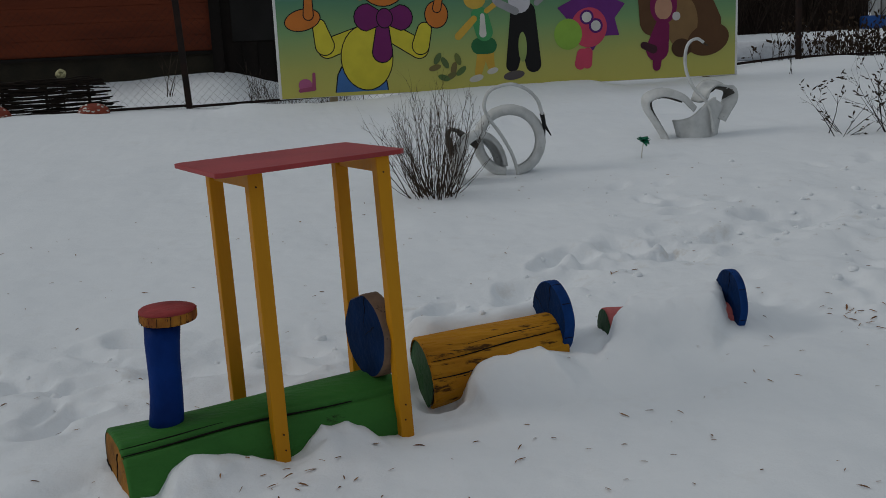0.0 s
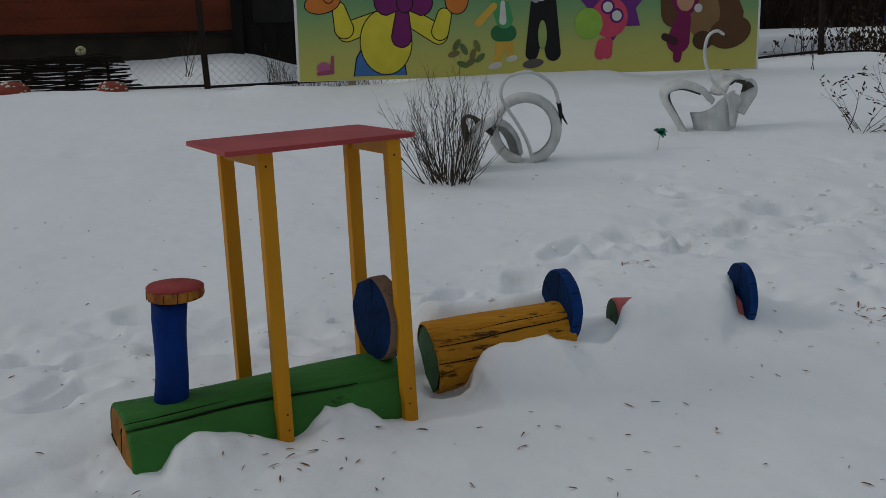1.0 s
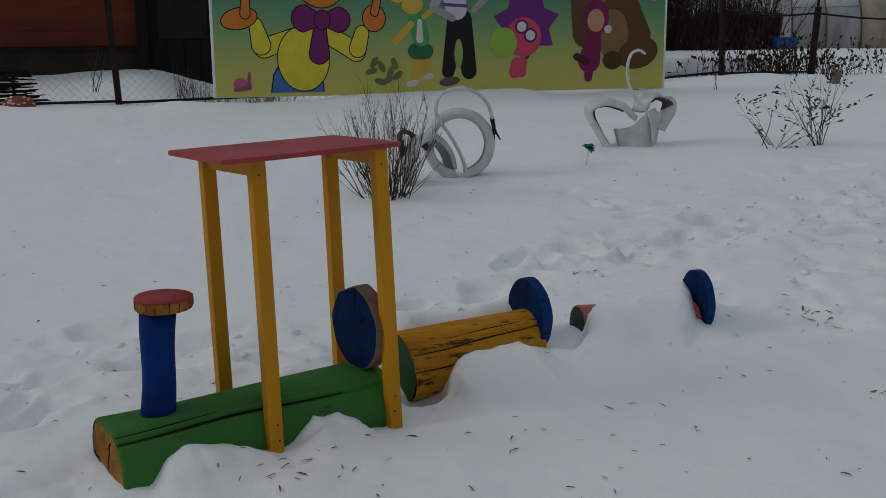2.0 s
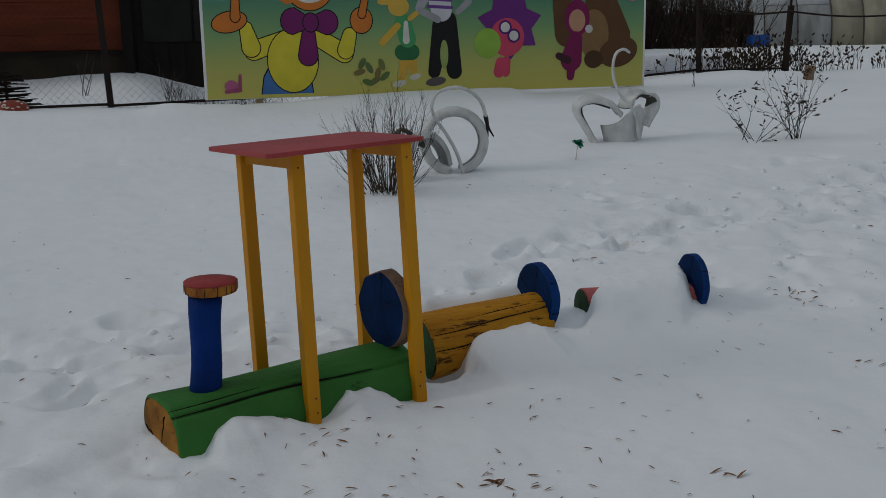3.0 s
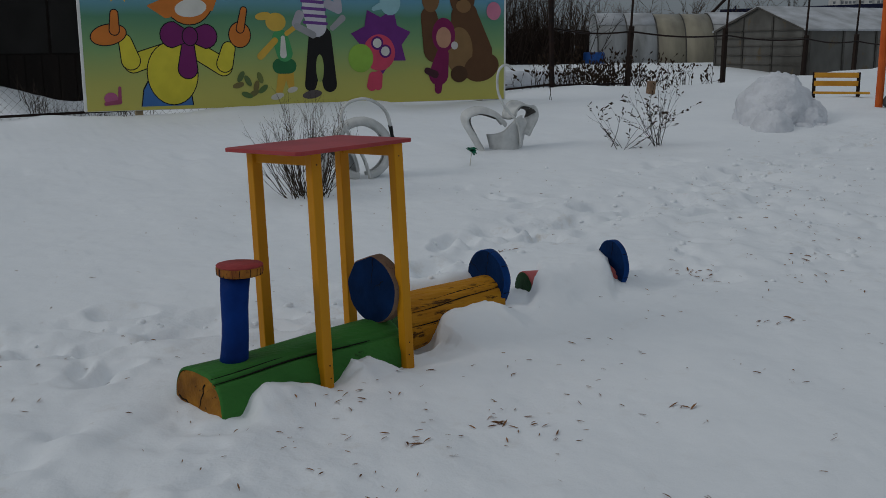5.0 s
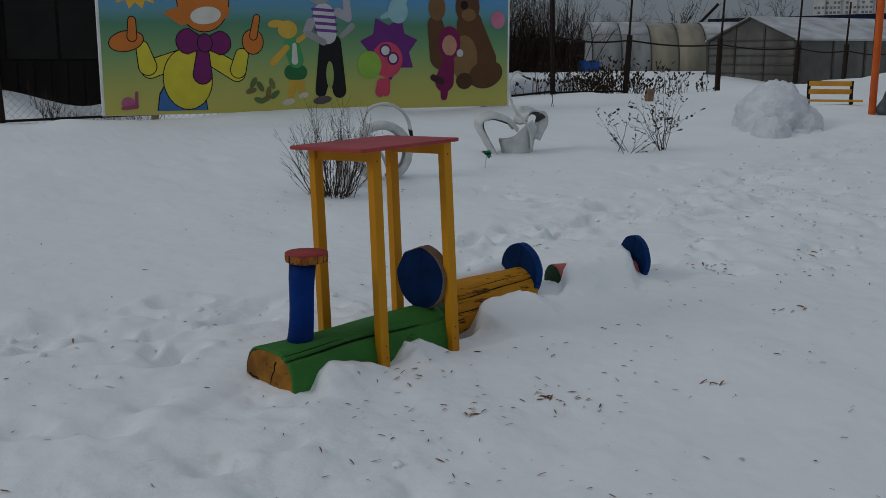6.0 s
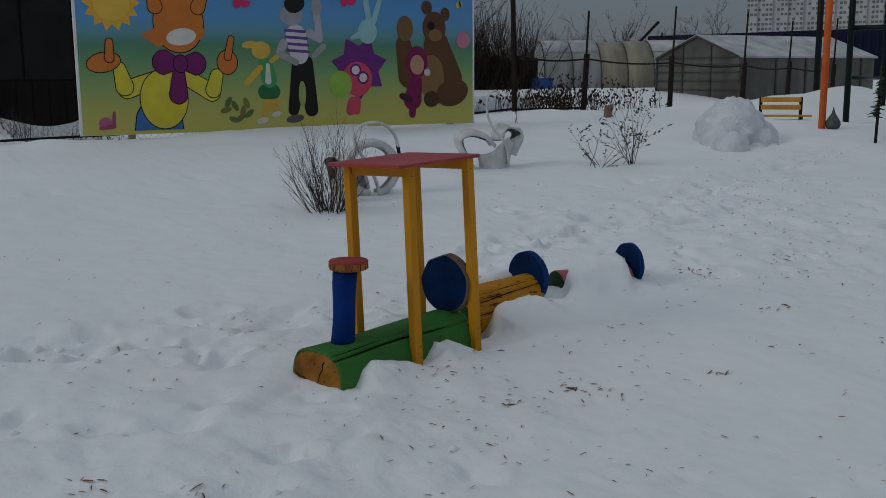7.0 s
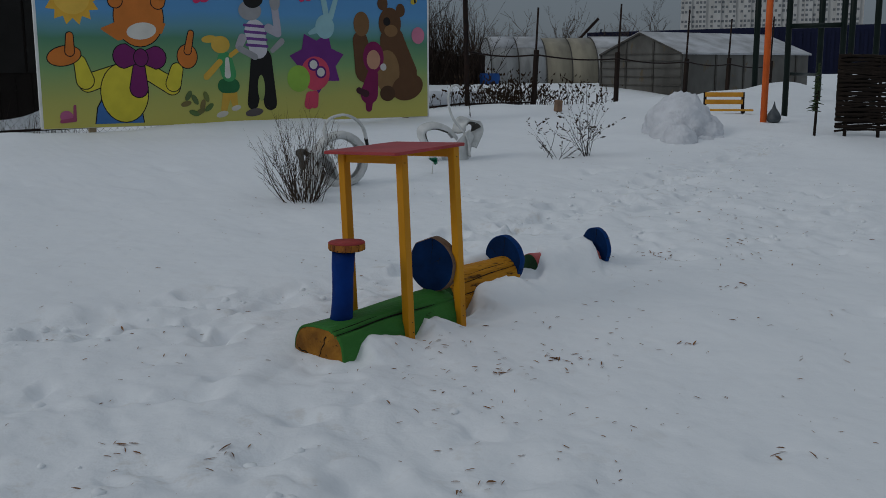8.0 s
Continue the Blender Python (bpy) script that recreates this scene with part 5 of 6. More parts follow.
# ---- red-brown house and dark shed beyond the fence ----
house = thing("red_house", (-5, 19, 0.9), "low house clad in red-brown boards over a grey plinth", "house")
piece("wall", block(-10.0, 16.55, 1.30, -0.12, 22.0, 4.2), M_REDWALL, house, smooth=False)
piece("plinth", block(-10.05, 16.52, 0.4, -0.10, 22.0, 1.32), M_PLINTH, house, "dirty rendered plinth", smooth=False)
piece("drip_board", block(-10.1, 16.44, 1.30, -0.08, 16.53, 1.36), M_DARKWOOD, house, smooth=False)
piece("corner_post", block(-0.14, 16.40, 0.6, 0.06, 16.60, 4.2), M_DARKWOOD, house, smooth=False)
for i in range(10):
    z = 1.375 + i * 0.29
    piece("board", beam((-10.0, 16.535, z + 0.14), (-0.14, 16.535, z + 0.14), 0.284, 0.026, (0, 0, 1)), M_REDWALL, house, smooth=False)
piece("roof", ([(-10.4, 16.0, 4.1), (0.3, 16.0, 4.1), (0.3, 22.4, 4.1), (-10.4, 22.4, 4.1), (-10.4, 19.2, 5.8), (0.3, 19.2, 5.8)], [(0, 1, 5, 4), (2, 3, 4, 5), (0, 4, 3), (1, 2, 5), (3, 2, 1, 0)]), M_SNOW2, house, "snow-covered roof", smooth=False)
shed = thing("dark_shed", (3, 18, 0.9), "dark tarred wooden shed with sheet metal panels", "shed")
piece("wall", block(0.0, 16.62, -0.5, 7.0, 20.0, 4.0), M_DARKWOOD, shed, smooth=False)
for i in range(7):
    x = 0.25 + i * 0.95
    piece("sheet_panel", block(x, 16.59, 1.5, x + 0.90, 16.63, 3.4), M_SHEET, shed, smooth=False, bevel=0.005)
for i in range(23):
    piece("board", block(0.12 + i * 0.3, 16.60, -0.4, 0.40 + i * 0.3, 16.64, 1.47), M_DARKWOOD, shed, smooth=False)
piece("roof", block(-0.1, 16.3, 4.0, 7.2, 20.3, 4.15), M_SNOW2, shed, "snow-covered roof", smooth=False)

# old board fence in the background, right of the board
bfence = thing("board_fence", (12, 19, 1.0), "tall old dark brown board fence behind the plot", "fence")
rnd = random.Random(5)
plank = mesh_data("board", *block(-0.075, -0.012, -0.3, 0.075, 0.012, 0.85), M_BROWNFENCE, False)
for i in range(50):
    x = 7.2 + i * 0.16
    ob = new("board", plank)
    ob.parent = bfence
    ob.matrix_parent_inverse = bfence.matrix_basis.inverted()
    ob.matrix_basis = pose(x, 19.0 + rnd.uniform(-0.01, 0.01), 1.1 + rnd.uniform(-0.06, 0.1), 0, rnd.uniform(-1.5, 1.5), 0)
pipe = thing("snowy_pipe", (9.4, 12.4, 0.9), "pale snow-dusted pipe lying behind the fence", "pipe")
piece("pipe", tube([(7.6, 12.3, 0.98), (9.0, 12.5, 0.96), (10.4, 12.8, 0.92)], 0.16, 14), M_SNOW2, pipe)

# ---- greenhouses ----
gh = thing("gabled_greenhouse", (18, 13.1, 0.9), "gabled greenhouse of milky film with snow on its roof", "greenhouse")
gx0, gx1, gy0, gy1, gym, ze, zp = 15.48, 20.1, 11.78, 14.5, 13.14, 1.88, 2.38
piece("end_wall", ([(gx0, gy0, 0.6), (gx0, gy1, 0.6), (gx0, gy1, ze), (gx0, gym, zp), (gx0, gy0, ze), (gx0 + 0.03, gy0, 0.6), (gx0 + 0.03, gy1, 0.6), (gx0 + 0.03, gy1, ze), (gx0 + 0.03, gym, zp), (gx0 + 0.03, gy0, ze)],
                   [(4, 3, 2, 1, 0), (5, 6, 7, 8, 9), (0, 1, 6, 5), (1, 2, 7, 6), (2, 3, 8, 7), (3, 4, 9, 8), (4, 0, 5, 9)]), M_FILM, gh, smooth=False)
piece("side_wall", block(gx0 + 0.03, gy0, 0.6, gx1, gy0 + 0.03, ze), M_FILM, gh, smooth=False)
piece("side_wall", block(gx0 + 0.03, gy1 - 0.03, 0.6, gx1, gy1, ze), M_FILM, gh, smooth=False)
piece("end_wall", block(gx1 - 0.03, gy0 + 0.03, 0.6, gx1, gy1 - 0.03, ze), M_FILM, gh, smooth=False)
for s, ya, yb in ((1, gy0 - 0.06, gym), (-1, gym, gy1 + 0.06)):
    za, zb = (ze - 0.02, zp) if s == 1 else (zp, ze - 0.02)
    v = []
    for x in (gx0 - 0.05, gx1 + 0.05):
        v += [(x, ya, za), (x, yb, zb), (x, yb, zb + 0.04), (x, ya, za + 0.04)]
    piece("roof", (v, [(0, 1, 2, 3), (7, 6, 5, 4), (0, 4, 5, 1), (1, 5, 6, 2), (2, 6, 7, 3), (3, 7, 4, 0)]), M_ROOFSNOW, gh, "roof slope under thin snow", smooth=False)
for y in (gy0 + 0.02, 12.7, 13.6, gy1 - 0.02):
    piece("stud", block(gx0 - 0.03, y - 0.025, 0.6, gx0, y + 0.025, ze + (0.33 if 12 < y < 14 else 0)), M_GHFRAME, gh, smooth=False)
for z in (0.95, 1.15, 1.35, 1.55, 1.72, ze):
    piece("rail", block(gx0 - 0.03, gy0, z - 0.011, gx0 - 0.008, gy1, z + 0.011), M_GHFRAME, gh, smooth=False)
for y0_, y1_ in ((gy0, gym), (gy1, gym)):
    piece("rafter", beam((gx0 - 0.035, y0_, ze), (gx0 - 0.035, y1_, zp), 0.05, 0.04, (1, 0, 0)), M_GHFRAME, gh, smooth=False)
for i in range(6):
    x = gx0 + 0.1 + i * 1.0
    piece("stud", block(x, gy0 - 0.03, 0.6, x + 0.05, gy0, ze), M_GHFRAME, gh, smooth=False)
scale_at = Vector((-1.5, -4.2, 1.51))
gh.matrix_basis = Matrix.Translation(scale_at) @ Matrix.Scale(1.13, 4) @ Matrix.Translation(-scale_at) @ gh.matrix_basis
tun = thing("tunnel_greenhouse", (19.5, 21, 1.2), "arched tunnel greenhouse of milky and yellowed film", "greenhouse")
tx = [16.9, 17.75, 18.6, 19.4, 20.2, 21.5, 22.8]
for i in range(6):
    v, f = [], []
    for x in (tx[i], tx[i + 1]):
        for k in range(19):
            a = math.pi * k / 18
            v.append((x, 21.0 - 1.5 * math.cos(a), 1.0 + 1.5 * math.sin(a) ** 0.75))
    for k in range(18):
        f.append((k, k + 1, 20 + k, 19 + k))
    p = piece("cover", (v, f), M_FILMY if i in (2, 3) else M_FILMT, tun)
    md = p.modifiers.new("thickness", "SOLIDIFY")
    md.thickness = 0.02
    v2 = [(tx[i] + 0.01, 21.0 - 1.51 * math.cos(math.pi * k / 18), 1.0 + 1.515 * math.sin(math.pi * k / 18) ** 0.75) for k in range(19)]
    piece("hoop", tube(v2, 0.022, 5), M_GHFRAME, tun)
v = [(16.9, 21.0, 1.0)] + [(16.9, 21.0 - 1.49 * math.cos(math.pi * k / 18), 1.0 + 1.49 * math.sin(math.pi * k / 18) ** 0.75) for k in range(19)]
piece("end_cover", (v, [(0, k + 1, k + 2) for k in range(18)]), M_FILMT, tun, smooth=False)
for i in range(6):
    v, f = [], []
    for x in (tx[i] + 0.02, tx[i + 1] - 0.02):
        for k in range(9):
            a = math.pi * (4.6 + 8.8 * k / 8) / 18
            v.append((x, 21.0 - 1.52 * math.cos(a), 1.012 + 1.5 * math.sin(a) ** 0.75 + 0.035 * math.sin(math.pi * k / 8)))
    for k in range(8):
        f.append((k, k + 1, 10 + k, 9 + k))
    if i not in (2, 3):
        sc = piece("snow_cap", (v, f), M_ROOFSNOW, tun, "thin snow on the top")
        md = sc.modifiers.new("thickness", "SOLIDIFY")
        md.thickness = 0.015
tun.matrix_basis = Matrix.Translation((16.95, 21.45, 0)) @ Matrix.Rotation(radians(-29), 4, "Z") @ Matrix.Translation((-16.9, -21.0, 0)) @ tun.matrix_basis
barrel = thing("blue_barrel", (15.0, 18.6, 1.0), "blue plastic barrel standing in snow", "barrel")
piece("barrel", lathe([(0.26, 0), (0.28, 0.1), (0.29, 0.45), (0.27, 0.5), (0.05, 0.5)], (15.0, 18.6, 0.93), 20), M_BLUEBARREL, barrel)

# ---- bench, poles, ornament ----
bench = thing("bench", (11.0, 6.66, on_ground(11, 6.66)), "yellow slatted garden bench sunk in snow", "bench")
b0, b1 = Vector((10.74, 6.99, 0)), Vector((11.15, 6.54, 0))
bd = (b1 - b0).normalized()
bn = Vector((-bd.y, bd.x, 0))
if bn.y < 0:
    bn = -bn
for z in (1.11, 0.99):
    piece("back_slat", beam(b0 + Vector((0, 0, z)), b1 + Vector((0, 0, z)), 0.075, 0.03, (0, 0, 1)), M_SLAT, bench, smooth=False, bevel=0.005)
for off in (0.10, 0.20):
    piece("seat_slat", beam(b0 - bn * off + Vector((0, 0, 0.86)), b1 + bd * 0.16 - bn * off + Vector((0, 0, 0.86)), 0.08, 0.03, bn), M_SLAT, bench, smooth=False, bevel=0.005)
for p in (b0, b1):
    piece("leg", beam(p + Vector((0, 0, 0.4)) + bn * 0.02, p + Vector((0, 0, 1.15)) + bn * 0.04, 0.05, 0.05, bd), M_IRON, bench, smooth=False)
    piece("seat_bracket", beam(p + Vector((0, 0, 0.83)), p - bn * 0.26 + Vector((0, 0, 0.83)), 0.05, 0.03, bd), M_IRON, bench, smooth=False)
op = thing("orange_pole", (10.3, 5.45, on_ground(10.3, 5.45)), "tall orange painted steel pole", "pole")
piece("shaft", tube([(10.3, 5.45, 0.3), (10.36, 5.47, 3.9)], 0.05, 16), M_ORANGE, op)
td = thing("teardrop_ornament", (10.42, 5.35, on_ground(10.42, 5.35)), "grey teardrop-shaped ornament beside an orange pole", "garden ornament")
tz = on_ground(10.42, 5.35) - 0.01
piece("drop", lathe([(0.05, 0.0), (0.095, 0.03), (0.11, 0.075), (0.10, 0.12), (0.065, 0.18), (0.03, 0.23), (0.012, 0.29), (0.004, 0.33)], (10.42, 5.35, tz), 22), M_TEAR, td)
court = thing("court_frame", (15, 9, 0.8), "dark green steel posts of a sports court fence", "fence")
for head, dist in ((38.6, 26.0), (37.0, 19.5), (35.4, 24.0), (34.3, 19.3), (33.9, 26.0), (32.7, 21.0), (31.6, 24.0), (30.2, 20.0)):
    x, y = -2.475 + dist * math.cos(radians(head)), -4.555 + dist * math.sin(radians(head))
    piece("post", tube([(x, y, 0.5), (x, y, 4.6)], 0.055 * dist / 20, 12), M_GPOLE, court)
def polar(head, dist, z):
    return (-2.475 + dist * math.cos(radians(head)), -4.555 + dist * math.sin(radians(head)), z)
piece("crossbar", tube([polar(37.0, 19.5, 2.28), polar(34.3, 19.3, 2.28)], 0.045, 10), M_GPOLE, court)
piece("crossbar", tube([polar(37.0, 19.5, 1.44), polar(35.4, 24.0, 1.40)], 0.03, 10), M_GPOLE, court)
fir = thing("wrapped_sapling", (9.75, 4.15, on_ground(9.75, 4.15)), "small dull green fir sapling on a stake", "sapling")
piece("stake", tube([(9.75, 4.15, 0.4), (9.78, 4.15, 1.25)], 0.02, 7), M_TWIGD, fir)
rnd = random.Random(9)
geo = []
for i in range(150):
    z = rnd.uniform(0.95, 1.6)
    a = rnd.uniform(0, 6.283)
    ln = rnd.uniform(0.05, 0.2) * (1.7 - z)
    p = Vector((9.77, 4.15, z))
    q = p + Vector((math.cos(a) * ln - 0.06 * (1.3 - z), math.sin(a) * ln, -ln * 0.2))
    geo.append(tube([p, q], [0.012, 0.003], 4))
piece("needles", join(*geo), M_FROND, fir)["kind"] = "stuff"

# ---- distance: trees, blue hall, tower block ----
def bare_tree(x, y, h, seed, label, mat=M_TWIGD, kids=4, depth=3, rad=None):
    rnd = random.Random(seed)
    z = on_ground(x, y)
    ob = thing("bare_tree", (x, y, z), label, "tree", "bare trees")
    top = Vector((x + rnd.gauss(0, 0.2), y, z + h * 0.45))
    rad = rad or h * 0.014
    piece("trunk", tube([(x, y, z - 0.2), ((x + top.x) / 2 + rnd.gauss(0, 0.06), y, z + h * 0.22), top], [rad * 1.2, rad, rad * 0.7], 8), mat, ob)
    out = []
    for i in range(9):
        a = rnd.uniform(0, 6.283)
        tl = rnd.uniform(0.15, 0.85)
        st = Vector((x, y, z)).lerp(top, rnd.uniform(0.45, 1.0))
        grow(rnd, st, Vector((math.cos(a) * math.sin(tl), math.sin(a) * math.sin(tl), math.cos(tl))), h * rnd.uniform(0.3, 0.55), rad * 0.5, depth, out, 0.45, 0.3, 4, None, kids)
    piece("crown", join(*[tube(p, [max(q, h * 0.0011) for q in r], 3) for p, r in out]), mat, ob, "bare branching crown")


for i, (x, y, h) in enumerate(((10.6, 21.5, 5.2), (12.4, 22.6, 4.6), (14.2, 22.5, 5.0), (15.8, 26.5, 3.6), (9.0, 23.5, 5.6), (7.6, 21.0, 5.0), (11.4, 27.0, 6.0), (13.3, 20.5, 3.2))):
    bare_tree(x, y, h, 40 + i, "leafless dark tree with fine bare twigs")
for i, (hd, dist, h) in enumerate(((52.5, 85, 4.6), (51.0, 90, 4.4), (49.2, 80, 4.8), (46.6, 88, 4.6), (54.0, 80, 5.0), (44.0, 97, 6.0))):
    px_, py_, _ = polar(hd, dist, 0)
    bare_tree(px_, py_, h, 70 + i, "distant leafless tree on the skyline", M_TWIG, 3, 3)
rnd = random.Random(91)
geo = []
for i in range(330):
    hd, dist = rnd.uniform(44.5, 58.0), rnd.uniform(62, 84)
    x, y, _ = polar(hd, dist, 0)
    top = 1.9 + 0.6 * math.sin(hd * 2.1) + 0.5 * math.sin(hd * 5.3 + 1)
    out = []
    grow(rnd, Vector((x, y, 0.9)), Vector((rnd.gauss(0, 0.3), rnd.gauss(0, 0.3), 1)).normalized(), max(0.9, top * rnd.uniform(0.6, 1.1)), 0.035, 2, out, 0.6, 0.15, 4, None, 4)
    geo += [tube(p, [max(q, 0.011) for q in r], 3) for p, r in out]
tagged(piece("far_scrub", join(*geo), M_TWIG), "low leafless scrub along the skyline", "bushes", kind="stuff")
rnd = random.Random(77)
geo = []
for i in range(820):
    x, y = rnd.uniform(6.5, 15.0), rnd.uniform(18.6, 21.0)
    out = []
    grow(rnd, Vector((x, y, 1.0)), Vector((rnd.gauss(0, 0.25), rnd.gauss(0, 0.2), 1)).normalized(), rnd.uniform(0.9, 2.3), 0.016, 1, out, 0.4, 0.2, 4, None, 4)
    geo += [tube(p, r, 3) for p, r in out]
tagged(piece("thicket", join(*geo), M_THICKET), "dense brown leafless thicket behind old boards", "bushes", kind="stuff")

hall = thing("blue_hall", polar(40, 95, 1), "long low hall clad in navy profiled sheet", "building")
p, q = Vector(polar(47.6, 88, 0)), Vector(polar(24, 88, 0))
d = (q - p).normalized()
n_ = Vector((-d.y, d.x, 0))
if n_.dot(Vector((1, 1, 0))) < 0:
    n_ = -n_
L = (q - p).length
piece("wall", beam(p + n_ * 6 + Vector((0, 0, 0)), p + n_ * 6 + Vector((0, 0, 5.1)), 0.1, 0.1), M_NAVY, hall, smooth=False)
hv = [p, q, q + n_ * 14, p + n_ * 14]
geo = ([v + Vector((0, 0, 0)) for v in hv] + [v + Vector((0, 0, 4.6 + (0.5 if i in (1, 2) else 0))) for i, v in enumerate(hv)], [(0, 1, 5, 4), (1, 2, 6, 5), (2, 3, 7, 6), (3, 0, 4, 7), (4, 5, 6, 7)])
piece("shell", geo, M_NAVY, hall, smooth=False)
rib = mesh_data("rib", *block(-0.12, -0.06, 0, 0.12, 0.06, 4.4), M_NAVY, False)
for i in range(60):
    c = p + d * (L * (i + 0.5) / 60) - n_ * 0.06
    ob = new("rib", rib)
    ob.parent = hall
    ob.matrix_parent_inverse = hall.matrix_basis.inverted()
    ob.matrix_basis = Matrix.Translation(c) @ Matrix.Rotation(math.atan2(d.y, d.x), 4, "Z")

tower = thing("tower_block", polar(38, 680, 0), "pale many-storeyed block of flats with balconies", "building")
p, q = Vector(polar(42.6, 680, 0)), Vector(polar(33.4, 680, 0))
d = (q - p).normalized()
n_ = Vector((d.y, -d.x, 0))
if n_.dot(Vector((1, 1, 0))) > 0:
    n_ = -n_
L = (q - p).length
back = [p, q, q - n_ * 14, p - n_ * 14]
piece("wall", ([v + Vector((0, 0, 0)) for v in back] + [v + Vector((0, 0, 79)) for v in back], [(0, 1, 5, 4), (1, 2, 6, 5), (2, 3, 7, 6), (3, 0, 4, 7), (4, 5, 6, 7)]), M_FLATS, tower, smooth=False)
turn = Matrix.Rotation(math.atan2(d.y, d.x), 4, "Z")
for i in range(12):
    c = p + d * (L * (i + 0.5) / 12) + n_ * 0.6
    piece("bay", transform(block(-2.2, -0.8, 0, 2.2, 0.8, 78), Matrix.Translation(c) @ turn), M_FLATS, tower, smooth=False)
win = mesh_data("window", *block(-0.75, -0.06, 0, 0.75, 0.06, 1.5), M_GLASS, False)
far_windows = []
for s in range(26):
    z = 1.2 + s * 2.95
    for i in range(48):
        if (i * 7 + s * 5 + i * i) % 9 < 2 or i % 8 == 7:
            continue
        u = (i + 0.5) / 48
        bay = i % 4 in (1, 2)
        c = p + d * (L * u) + n_ * (1.45 if bay else 0.05) + Vector((0, 0, z))
        m = Matrix.Translation(c) @ turn
        if 11 <= s <= 16:
            ob = new("window", win)
            ob.parent = tower
            ob.matrix_parent_inverse = tower.matrix_basis.inverted()
            ob.matrix_basis = m
        else:
            far_windows.append(transform(block(-0.75, -0.06, 0, 0.75, 0.06, 1.5), m))
piece("facade_glazing", join(*far_windows), M_GLASS, tower, smooth=False)["kind"] = "stuff"
derrick = thing("leaning_boom", polar(47.2, 70, 1), "dark slanting boom of a far machine", "crane")
piece("boom", tube([polar(48.9, 70, 0.6), polar(48.3, 70, 3.2), polar(47.0, 70, 4.9)], 0.10, 6), M_IRON, derrick)

# ---- leaf and seed litter on the snow ----
rnd = random.Random(31)
verts, faces = [], []
spots = []
for i in range(620):
    spots.append((rnd.uniform(-3.5, 7.5), rnd.uniform(-3.2, 4.5), rnd.uniform(0.006, 0.018)))
for cx, cy, sx_, n in ((0.75, -0.25, 0.28, 24), (0.3, -0.8, 0.35, 26), (1.5, -0.1, 0.5, 34), (0.1, -1.4, 0.6, 30), (3.6, 0.6, 0.4, 30), (-1.8, -1.2, 0.7, 34), (4.8, 1.4, 0.8, 50), (5.6, 2.5, 0.8, 46), (-0.6, 1.1, 0.5, 26), (1.5, -1.4, 0.8, 30)):
    for i in range(n):
        spots.append((rnd.gauss(cx, sx_), rnd.gauss(cy, sx_ * 0.7), rnd.uniform(0.009, 0.026)))
for cx, cy, n in ((0.56, -0.02, 4), (0.46, -0.10, 5), (0.70, 0.02, 3), (1.04, -0.46, 6), (1.18, -0.58, 5), (0.68, -0.55, 6), (1.80, -0.76, 4), (2.99, -0.11, 5), (3.30, 0.79, 8), (3.28, 0.97, 7), (4.23, 0.90, 6), (-0.20, -1.51, 7), (-0.68, 1.23, 6), (2.5, 1.9, 4), (5.96, 3.38, 9), (5.50, 2.97, 6), (5.2, 2.3, 5), (-1.24, 1.31, 5), (-1.3, -0.4, 8), (-1.0, -0.75, 7), (1.07, -1.93, 5)):
    for i in range(n):
        spots.append((rnd.gauss(cx, 0.06), rnd.gauss(cy, 0.05), rnd.uniform(0.016, 0.036)))
sx_a, sy_a = np.array([s[0] for s in spots]), np.array([s[1] for s in spots])
sz_a = ground_height(sx_a, sy_a)
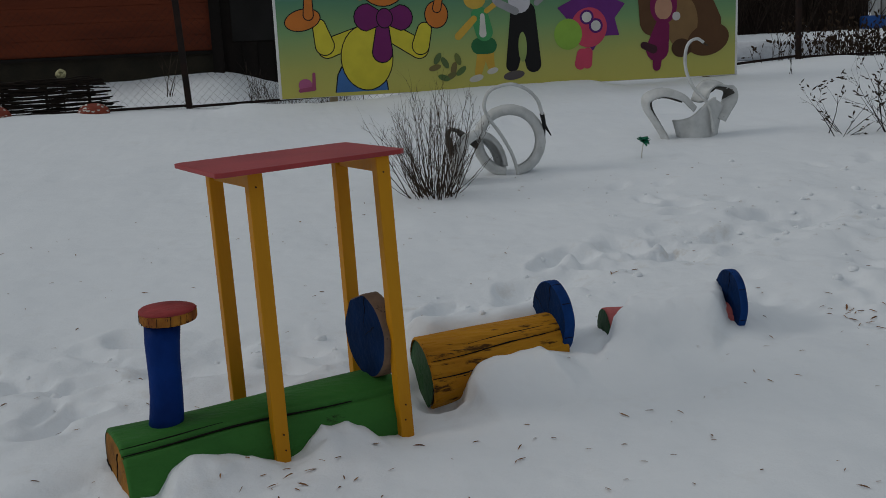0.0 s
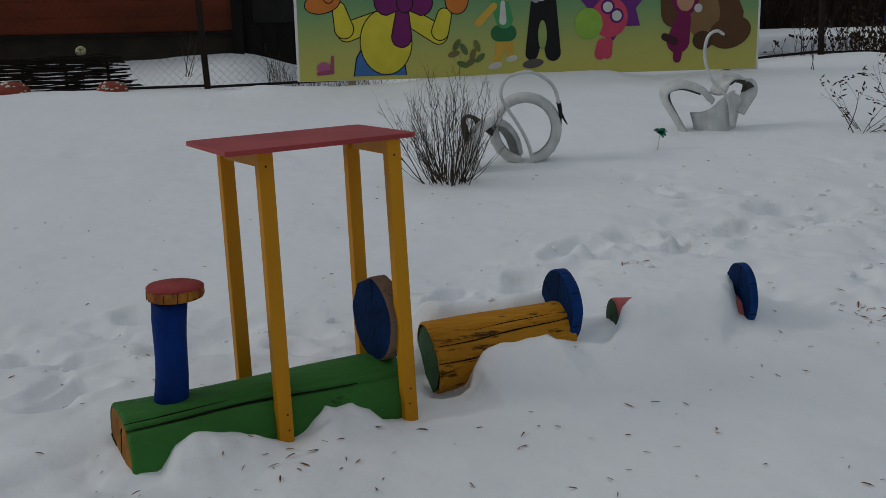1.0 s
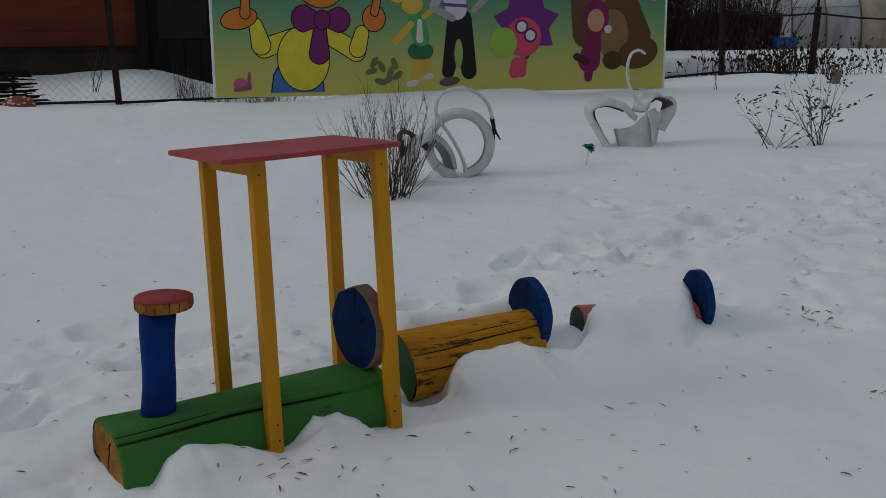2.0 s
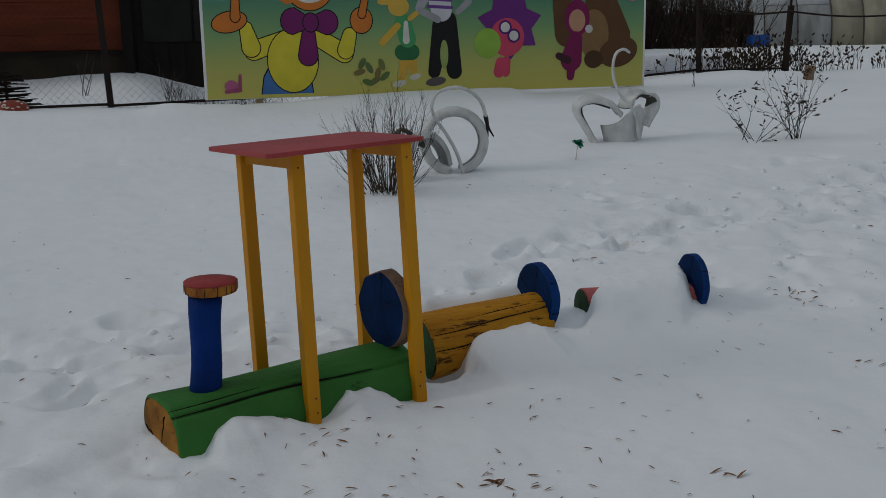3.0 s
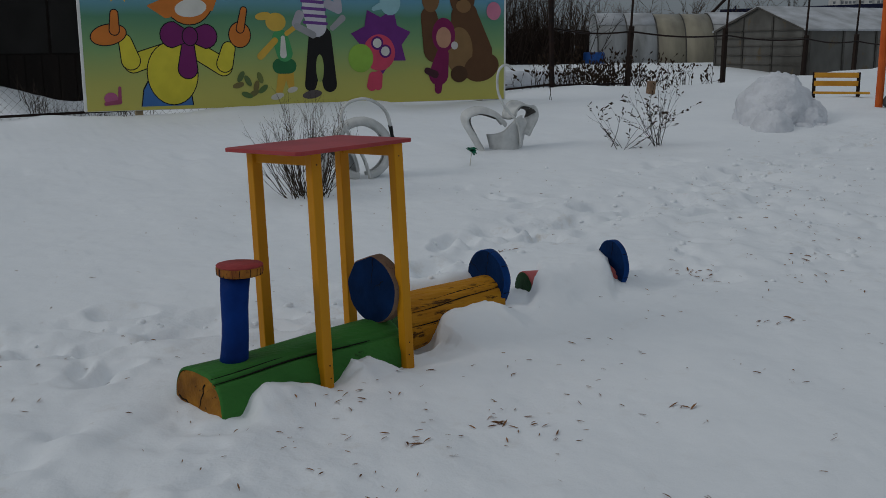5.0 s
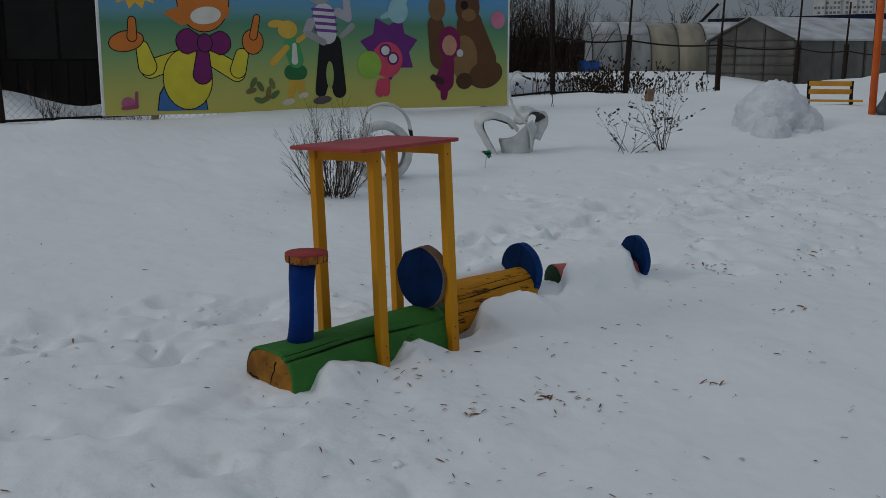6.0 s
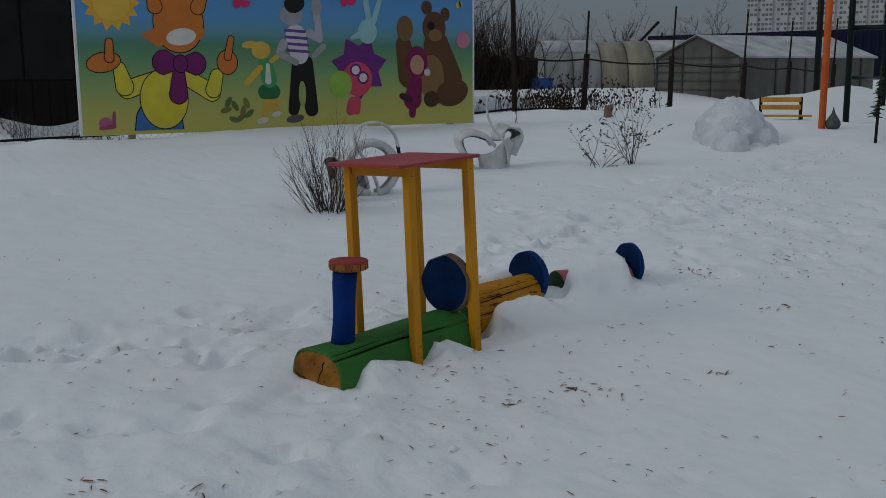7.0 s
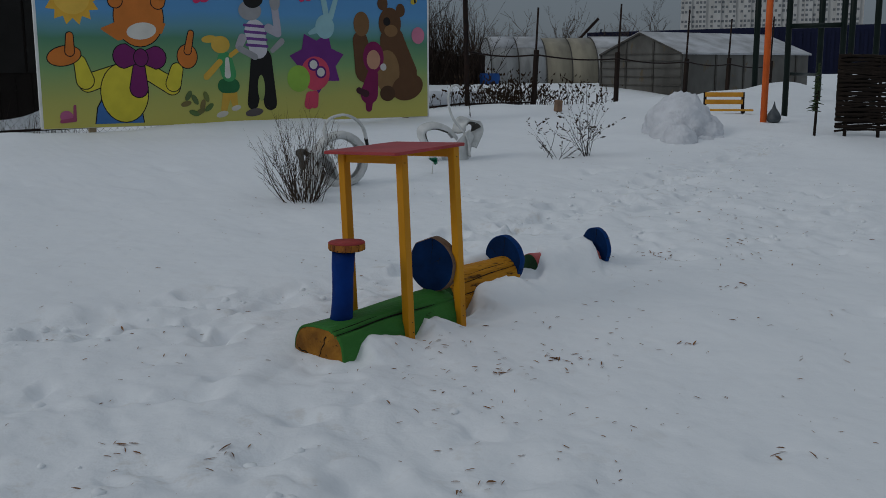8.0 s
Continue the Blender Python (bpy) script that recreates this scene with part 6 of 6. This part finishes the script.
for (x, y, r), z in zip(spots, sz_a):
    a = rnd.uniform(0, 6.283)
    d = Vector((math.cos(a), math.sin(a), rnd.uniform(-0.05, 0.3)))
    w = Vector((-d.y, d.x, rnd.uniform(-0.3, 0.3))) * rnd.uniform(0.08, 0.19)
    c = Vector((x, y, z + 0.005))
    k = len(verts)
    bend = Vector((0, 0, r * rnd.uniform(0.0, 0.25)))
    verts += [c - d * r, c - d * r * 0.4 - w * r + bend, c + d * r * 0.4 - w * r * 0.9 + bend, c + d * r, c + d * r * 0.3 + w * r + bend * 0.5, c - d * r * 0.4 + w * r * 0.8 + bend * 0.5, c + bend * 0.1]
    faces += [(k + i, k + (i + 1) % 6, k + 6) for i in range(6)]
tagged(piece("leaf_litter", (verts, faces), M_LEAF, smooth=False), "scattered brown leaves and seed husks on snow", "leaves", kind="stuff")

# clods of snow kicked up along the trail
rnd = random.Random(61)
spots = []
for i in range(90):
    k = rnd.randrange(len(TRAIL) - 1)
    (ax, ay), (bx, by) = TRAIL[k], TRAIL[k + 1]
    t = rnd.random()
    spots.append((ax + (bx - ax) * t + rnd.gauss(0, 0.28), ay + (by - ay) * t + rnd.gauss(0, 0.24), rnd.uniform(0.008, 0.03)))
for i in range(45):
    spots.append((rnd.gauss(-1.7, 0.9), rnd.gauss(-1.2, 0.8), rnd.uniform(0.008, 0.03)))
for i in range(60):
    spots.append((rnd.gauss(5.0, 1.3), rnd.gauss(1.9, 0.9), rnd.uniform(0.01, 0.035)))
spots = [q for q in spots if not (-0.3 < q[0] < 2.9 and -0.1 < q[1] < 1.0)]
zs = ground_height(np.array([q[0] for q in spots]), np.array([q[1] for q in spots]))
verts, faces = [], []
for (x, y, r), z in zip(spots, zs):
    k = len(verts)
    n, m = 7, 4
    for i in range(m):
        ph = 0.25 + 1.75 * i / (m - 1)
        for j in range(n):
            a = 2 * math.pi * j / n
            w = r * rnd.uniform(0.78, 1.2)
            verts.append((x + w * math.sin(ph) * math.cos(a) * 1.15, y + w * math.sin(ph) * math.sin(a), z + w * 0.75 * math.cos(ph)))
    for i in range(m - 1):
        for j in range(n):
            q = (j + 1) % n
            faces.append((k + i * n + j, k + (i + 1) * n + j, k + (i + 1) * n + q, k + i * n + q))
    faces.append(tuple(k + j for j in range(n)))
tagged(piece("snow_clods", (verts, faces), M_SNOW), "small loose clods of trodden snow", "snow", kind="stuff")
